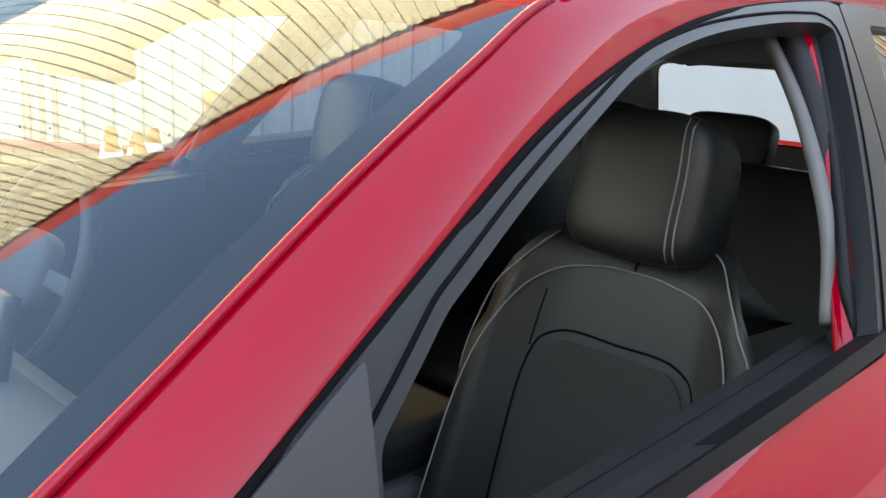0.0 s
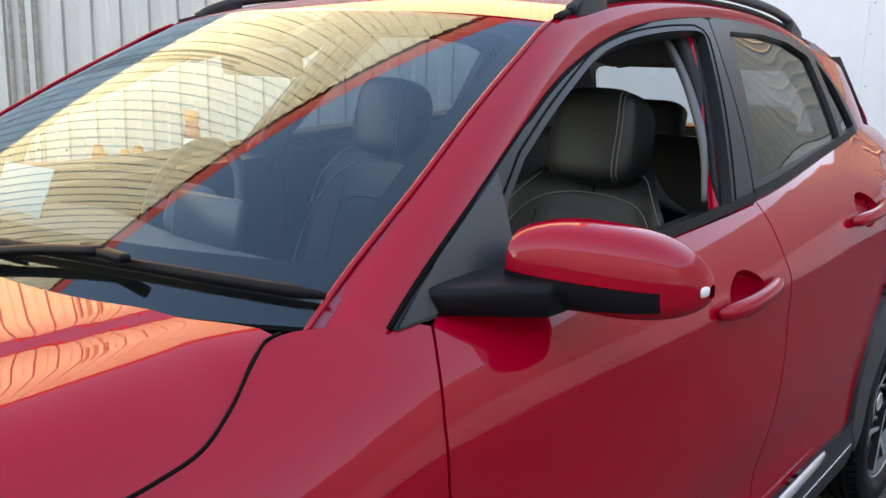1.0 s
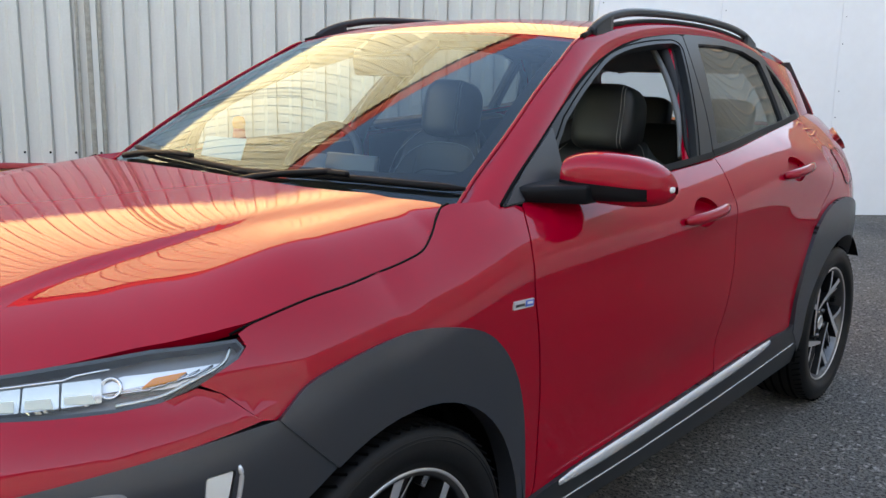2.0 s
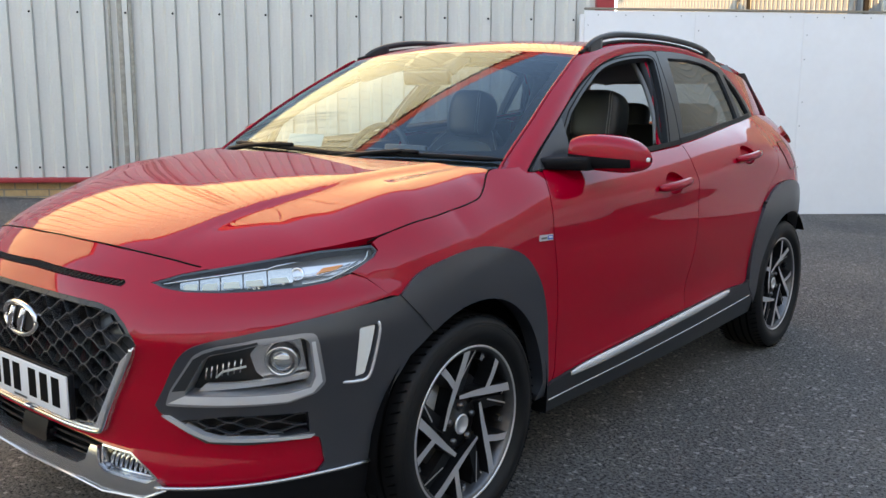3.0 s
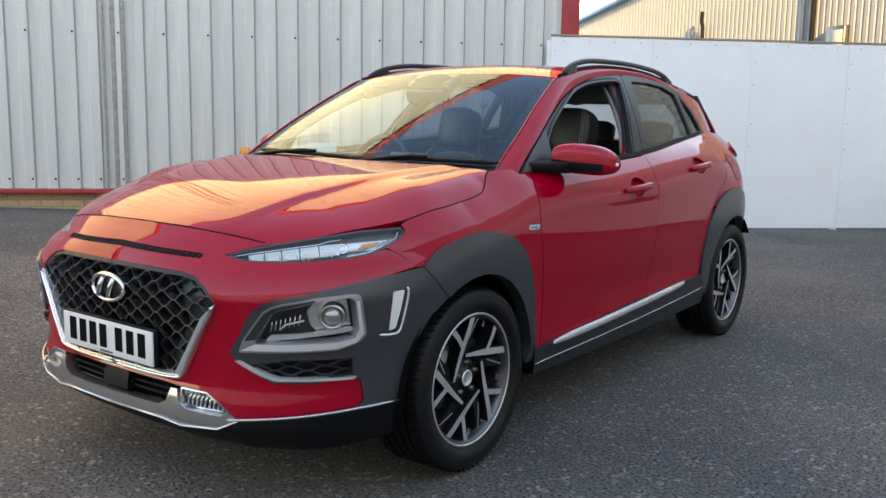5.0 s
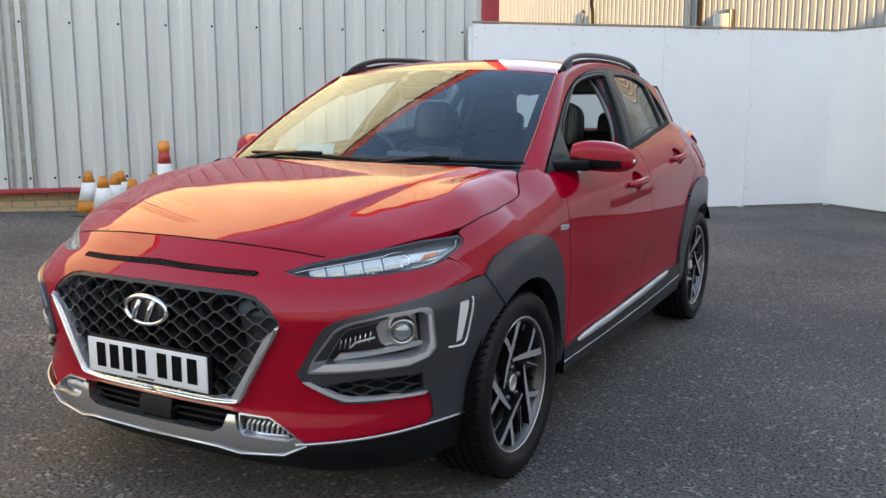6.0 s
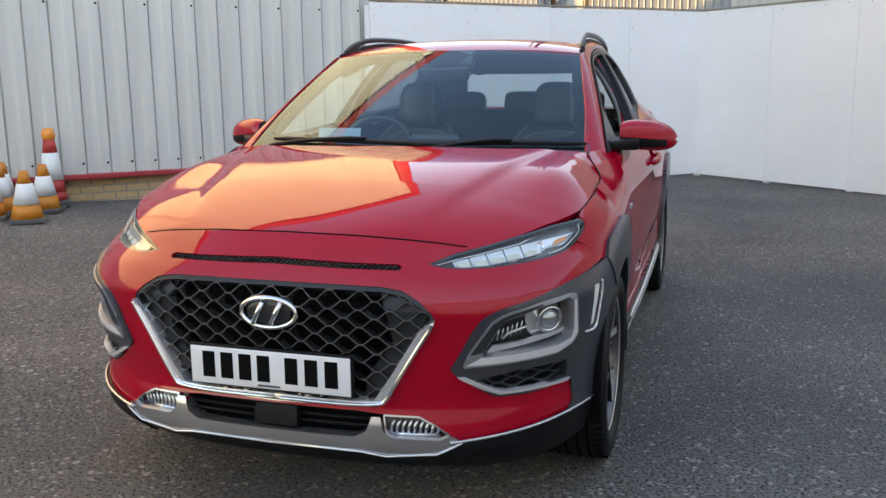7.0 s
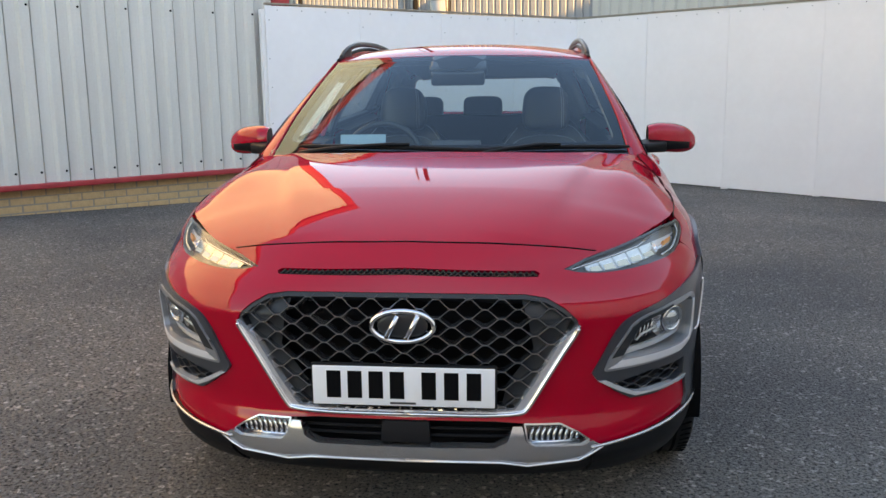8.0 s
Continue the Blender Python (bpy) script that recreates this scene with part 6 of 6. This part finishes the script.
def front_seat(x, back=0.0):
    """Backrest leaning back, with bolsters, piping and a separate headrest."""
    st = empty("front_seat", CAR, (x, 1.30 + back, -0.012))
    lean = pose(0, 0, 0, -14, 0, 0)

    def BACK(a, h):
        """a across from -1 to 1, h up from 0 to 1; the seat face."""
        w = 0.268 - 0.075 * max(0.0, h - 0.55) ** 1.5 / 0.30
        xx = a * w
        bol = 0.105 * max(0.0, (abs(a) - 0.5) / 0.5) ** 1.3 * (1 - 0.75 * h)
        top = -0.05 * max(0.0, (h - 0.86) / 0.14) ** 2
        side = 0.06 * max(0.0, (abs(a) - 0.88) / 0.12) ** 2
        m = lean @ Vector((xx, -0.06 - bol - top * 1.0 + side + 0.02 * math.cos(a * 1.5), 0.54 + 0.625 * h - 0.028 * a * a * max(0, h - 0.5)))
        return (m.x, m.y, m.z)
    mid = np.array((0, 0.35, 0.8))
    full = rounded([(-1, 0), (-1, 0.72), (-0.78, 0.99), (0.78, 0.99), (1, 0.72), (1, 0)], 0.12, 6)
    panel("backrest", BACK, [full], LEATHER, st, 0.035, thick=0.11, scale=(0.25, 0.6), mid=mid)
    ins = rounded([(-0.58, 0.03), (-0.56, 0.55), (-0.42, 0.66), (0.42, 0.66), (0.56, 0.55), (0.58, 0.03)], 0.08, 6)
    panel("centre_panel", BACK, [ins], FABRIC, st, 0.03, off=0.005, thick=0.008, scale=(0.25, 0.6), mid=mid, label="darker perforated centre panel")

    def seam(name, pts, r=0.0016, lift=0.003, mat=STITCH):
        P = []
        for a, h in sm(*pts):
            p, n = frame_at(BACK, a, h, mid)
            P.append(Vector(p + n * lift))
        return part(name, tube(P, r, 5), mat, st)
    seam("seam", ((-0.93, 0.0), (-0.90, 0.45), (-0.80, 0.72), (-0.62, 0.83), (-0.3, 0.865), (0, 0.87), (0.3, 0.865), (0.62, 0.83), (0.78, 0.70), (0.78, 0.4)))
    seam("seam", ((0.97, 0.2), (0.96, 0.6), (0.90, 0.78), (0.72, 0.93), (0.5, 0.975)))
    seam("seam", ((-0.72, 0.94), (-0.92, 0.76), (-0.98, 0.5)))
    seam("seam_groove", ((-0.58, 0.62), (-0.595, 0.78)), 0.002, 0.0, INK)
    seam("seam_groove", ((0.0, 0.875), (0.0, 0.935)), 0.002, 0.0, INK)
    seam("seam_groove", ((-0.60, 0.03), (-0.585, 0.55), (-0.44, 0.675), (0, 0.685), (0.44, 0.675), (0.585, 0.55), (0.60, 0.03)), 0.0022, 0.001, INK)
    # headrest: a block with rounded top, wider than deep
    hr = part("headrest", pad(0.123, 0.066, 0.114, 0.46), LEATHER, st)
    hr.matrix_basis = pose(0, 0.232, 1.196, -12, 0, 0)
    for v in hr.data.vertices:
        v.co.x *= 1.0 - 0.16 * max(0.0, v.co.z / 0.114) ** 2
        v.co.y += 0.02 * (abs(v.co.x) / 0.124) ** 2
    for dx in (0.080, 0.090):
        pts = []
        for k in range(15):
            z = -0.104 + 0.208 * k / 14
            cb = (1 - (abs(z) / 0.114) ** (2 / 0.46)) ** 0.5
            ca = min(1.0, (dx / (0.123 * cb ** 0.46)) ** (1 / 0.46))
            x = dx * (1.0 - 0.16 * max(0.0, z / 0.114) ** 2)
            pts.append((x, -0.066 * cb ** 0.46 * (1 - ca * ca) ** 0.23 + 0.02 * (x / 0.124) ** 2 - 0.001, z))
        part("stitching", tube(pts, 0.0014, 5), STITCH, hr)
    for dx in (-0.05, 0.05):
        part("headrest_post", tube([(dx, 0.262, 1.04), (dx, 0.25, 1.15)], 0.006, 8), STEEL, st)
    part("seat_cushion", pad(0.255, 0.27, 0.10, 0.45), LEATHER, st).matrix_basis = pose(0, -0.24, 0.50, 6, 0, 0)
    part("seat_base", boxed((0.42, 0.46, 0.16), (0, -0.22, 0.34), bevel=0.02), BLACK, st)
    return st


def interior():
    front_seat(0.395)
    front_seat(-0.365, 0.07)
    # rear bench
    b = empty("rear_bench", CAR, (0, 2.32, 0))
    part("bench_back", pad(0.62, 0.09, 0.33, 0.35), LEATHER, b).matrix_basis = pose(0, 0.10, 0.80, -20, 0, 0)
    part("bench_cushion", pad(0.62, 0.26, 0.10, 0.35), LEATHER, b).matrix_basis = pose(0, -0.22, 0.50, 5, 0, 0)
    for x in (-0.38, 0.0, 0.38):
        part("headrest", pad(0.125, 0.05, 0.075, 0.45), LEATHER, b).matrix_basis = pose(x, 0.24, 1.16, -16, 0, 0)
    for x in (-0.2, 0.2):
        part("seam", tube([(x, -0.02, 0.55), (x, 0.09, 0.95), (x, 0.13, 1.06)], 0.004, 6), INK, b)
    # floor, sides, tail shelf
    part("floor_pan", boxed((1.5, 3.3, 0.05), (0, 1.55, 0.26)), BLACK, CAR, smooth=False)
    part("parcel_shelf", boxed((1.1, 0.5, 0.03), (0, 2.85, 1.03), bevel=0.01), LINER, CAR)
    part("boot_floor", boxed((1.1, 0.7, 0.7), (0, 2.85, 0.62), bevel=0.02), LINER, CAR)
    part("bulkhead", boxed((1.44, 0.05, 0.62), (0, 0.33, 0.62)), INK, CAR, smooth=False)
    for s in SIDES:
        for y0, y1, nm in ((0.45, 1.44, "front_door"), (1.5, 2.35, "rear_door")):
            ring = [(y, belt_z(y) - 0.024) for y in np.linspace(y0, y1, 14)] + [(y1, 0.40), (y0, 0.38)]
            door = [c for c in CAR.children if c.name.startswith(nm)][0 if s > 0 else 1]
            panel("inner_panel", lambda y, z: (min(side_x(y, min(z, belt_z(y) - 0.17)) - 0.085, spline_xb(y) - 0.075), y, z), [ring], DOORTRIM, door, 0.08, off=0, thick=0.0, side=s)
            ins = [(y, belt_z(y)) for y in np.linspace(y0 + 0.2, y1, 14)]
            bm = bmesh.new()
            A = [bm.verts.new((s * (spline_xb(y) - 0.02), y, z - 0.016)) for y, z in ins]
            B = [bm.verts.new((s * (spline_xb(y) - 0.10), y, z - 0.030)) for y, z in ins]
            for i in range(len(A) - 1):
                bm.faces.new((A[i], A[i + 1], B[i + 1], B[i]))
            part("door_top", bm, DOORTRIM, door)
        # pale pillar trims and the belt
        pts = [(s * (HOUSE(1.46 - 0.02, 1.06)[0] - 0.055), 1.44, 1.02), (s * (HOUSE(1.5, 1.15)[0] - 0.05), 1.485, 1.15), (s * (HOUSE(1.56, 1.3)[0] - 0.05), 1.55, 1.30), (s * (HOUSE(1.6, 1.42)[0] - 0.06), 1.60, 1.42)]
        part("centre_pillar", tube(sm(*pts), 0.040, 10, flat=0.55, up=(1, 0, 0)), DOORTRIM, CAR)
        pts2 = [(x - s * 0.018, y - 0.030, z + 0.06 * (1.42 - z) / 0.4) for x, y, z in pts]
        part("seat_belt_trim", tube(sm(*pts2), 0.017, 10, flat=0.6, up=(1, 0, 0)), TRIM, CAR, "pale grey pillar trim edge")
        jamb = [(s * (HOUSE(y, z)[0] - 0.040), y - 0.006, z) for y, z in ((1.36, 1.00), (1.40, 1.08), (1.45, 1.16), (1.50, 1.25), (1.56, 1.35), (1.60, 1.42))]
        part("door_jamb", tube(sm(*jamb), 0.009, 8, flat=1.5, up=(1, 0, 0)), PAINT, CAR, "red painted door jamb")
        pin = [(s * (p[0] - 0.012), p[1] + 0.035, p[2] - 0.034) for p in PILLAR_IN[2:48:4]]
        part("pillar_trim", tube(pin, 0.024, 8), LINER, CAR)
        rim = [(s * (HOUSE(y, z)[0] - 0.03), y, z) for y, z in [(y, z if z > belt_z(y) + 0.05 else belt_z(y) - 0.02) for y, z in dense(inset(dense(WINDOW_F, 0.06), 0.004), 0.06)]]
        part("window_seal", tube(rim, 0.008, 6, True, up=(1, 0, 0)), RUBBER, CAR)
        cant = [(s * (p[0] - 0.045), p[1], p[2] - 0.012) for p in PILLAR_OUT if 1.05 < p[1] < 2.7]
        part("roof_side_trim", tube(cant, 0.045, 10, flat=0.6), LINER, CAR, "grey roof side lining")
        pr = [(s * (HOUSE(2.45, 1.18)[0] - 0.06), 2.52, 1.1), (s * 0.56, 2.5, 1.3), (s * 0.5, 2.42, 1.42)]
        part("rear_pillar_trim", tube(sm(*pr), 0.06, 10, flat=0.5, up=(1, 0, 0)), LINER, CAR)
    # dashboard with instrument hood, screen, steering wheel
    def DASHTOP(u, v):
        x = u * 0.68
        y = 0.30 + 0.28 * x * x * (1 - v) + 0.50 * v
        z = 1.0 - 0.02 * v - 0.10 * max(0, (v - 0.75) / 0.25) ** 2 + 0.035 * math.exp(-((x + 0.36) / 0.17) ** 2) * math.sin(math.pi * min(1, v * 1.05))
        return Vector((x, y, z))
    part("dashboard", grid_mesh(DASHTOP, 40, 14, -1, 1, 0, 1), DASH, CAR, "dark soft-touch dashboard")
    part("dash_front", boxed((1.36, 0.10, 0.40), (0, 0.76, 0.72), bevel=0.03), DASH, CAR)
    part("centre_console", boxed((0.24, 0.75, 0.34), (0, 1.02, 0.46), bevel=0.03), DASH, CAR)
    part("armrest", boxed((0.20, 0.34, 0.09), (0.0, 1.36, 0.68), bevel=0.035, seg=4), LEATHER, CAR, "black padded centre armrest")
    part("armrest_box", boxed((0.17, 0.30, 0.30), (0.0, 1.36, 0.50), bevel=0.02), DASH, CAR)
    part("touchscreen", boxed((0.22, 0.02, 0.12), (0, 0.70, 1.02), pose(0, 0, 0, -12), bevel=0.008), GLOSSBLACK, CAR)
    sw = empty("steering_wheel", CAR)
    sw.matrix_basis = pose(-0.36, 0.90, 0.98, 66, 0, 0)
    part("wheel_rim", tube([(0.18 * math.cos(a), 0.175 * math.sin(a), 0) for a in np.linspace(0, 6.2831853, 41)[:-1]], 0.015, 10, True), LEATHER, sw)
    part("wheel_boss", pad(0.08, 0.065, 0.03, 0.6), DASH, sw)
    for a in (0, 180, 270):
        part("wheel_spoke", boxed((0.13, 0.03, 0.012), (0.11 * math.cos(radians(a)), 0.11 * math.sin(radians(a)), 0), pose(0, 0, 0, 0, 0, a), bevel=0.005), DASH, sw)
    # mirror and camera housing on the glass, card on the dashboard
    part("sensor_housing", boxed((0.26, 0.14, 0.05), (0, 0.90, 1.40), pose(0, 0, 0, 28), bevel=0.02, seg=3), GLOSSBLACK, CAR)
    part("interior_mirror", boxed((0.24, 0.035, 0.065), (0, 0.84, 1.345), pose(0, 0, 0, 12), bevel=0.015, seg=3), GLOSSBLACK, CAR)
    card = tagged(part("price_card", boxed((0.19, 0.003, 0.115), (0, 0, 0.0), bevel=0.0008), PAPER, None), "pale blue card propped on the dashboard", "card")
    card.matrix_basis = pose(-0.37, 0.50, 1.062, -22, 0, 4)


interior()


def plinth_bricks():
    """Buff bricks of the warehouse plinth, five courses, stretcher bond."""
    first = None
    for row in range(5):
        for k in range(58):
            s = W_LEN - 0.2 - 0.225 * k - 0.1125 * (row % 2)
            if first is None:
                bm = boxed((0.214, 0.10, 0.066), bevel=0.004, seg=1)
                ob = first = part("brick", bm, BRICK, WAREHOUSE, smooth=False)
            else:
                ob = new("brick", first.data)
                ob.parent = WAREHOUSE
            place(ob, along(W_START, DIR, s, 0.324 - 0.075 * row) @ pose(0, -0.083 + 0.002 * math.sin(7.1 * k + row), 0))


plinth_bricks()
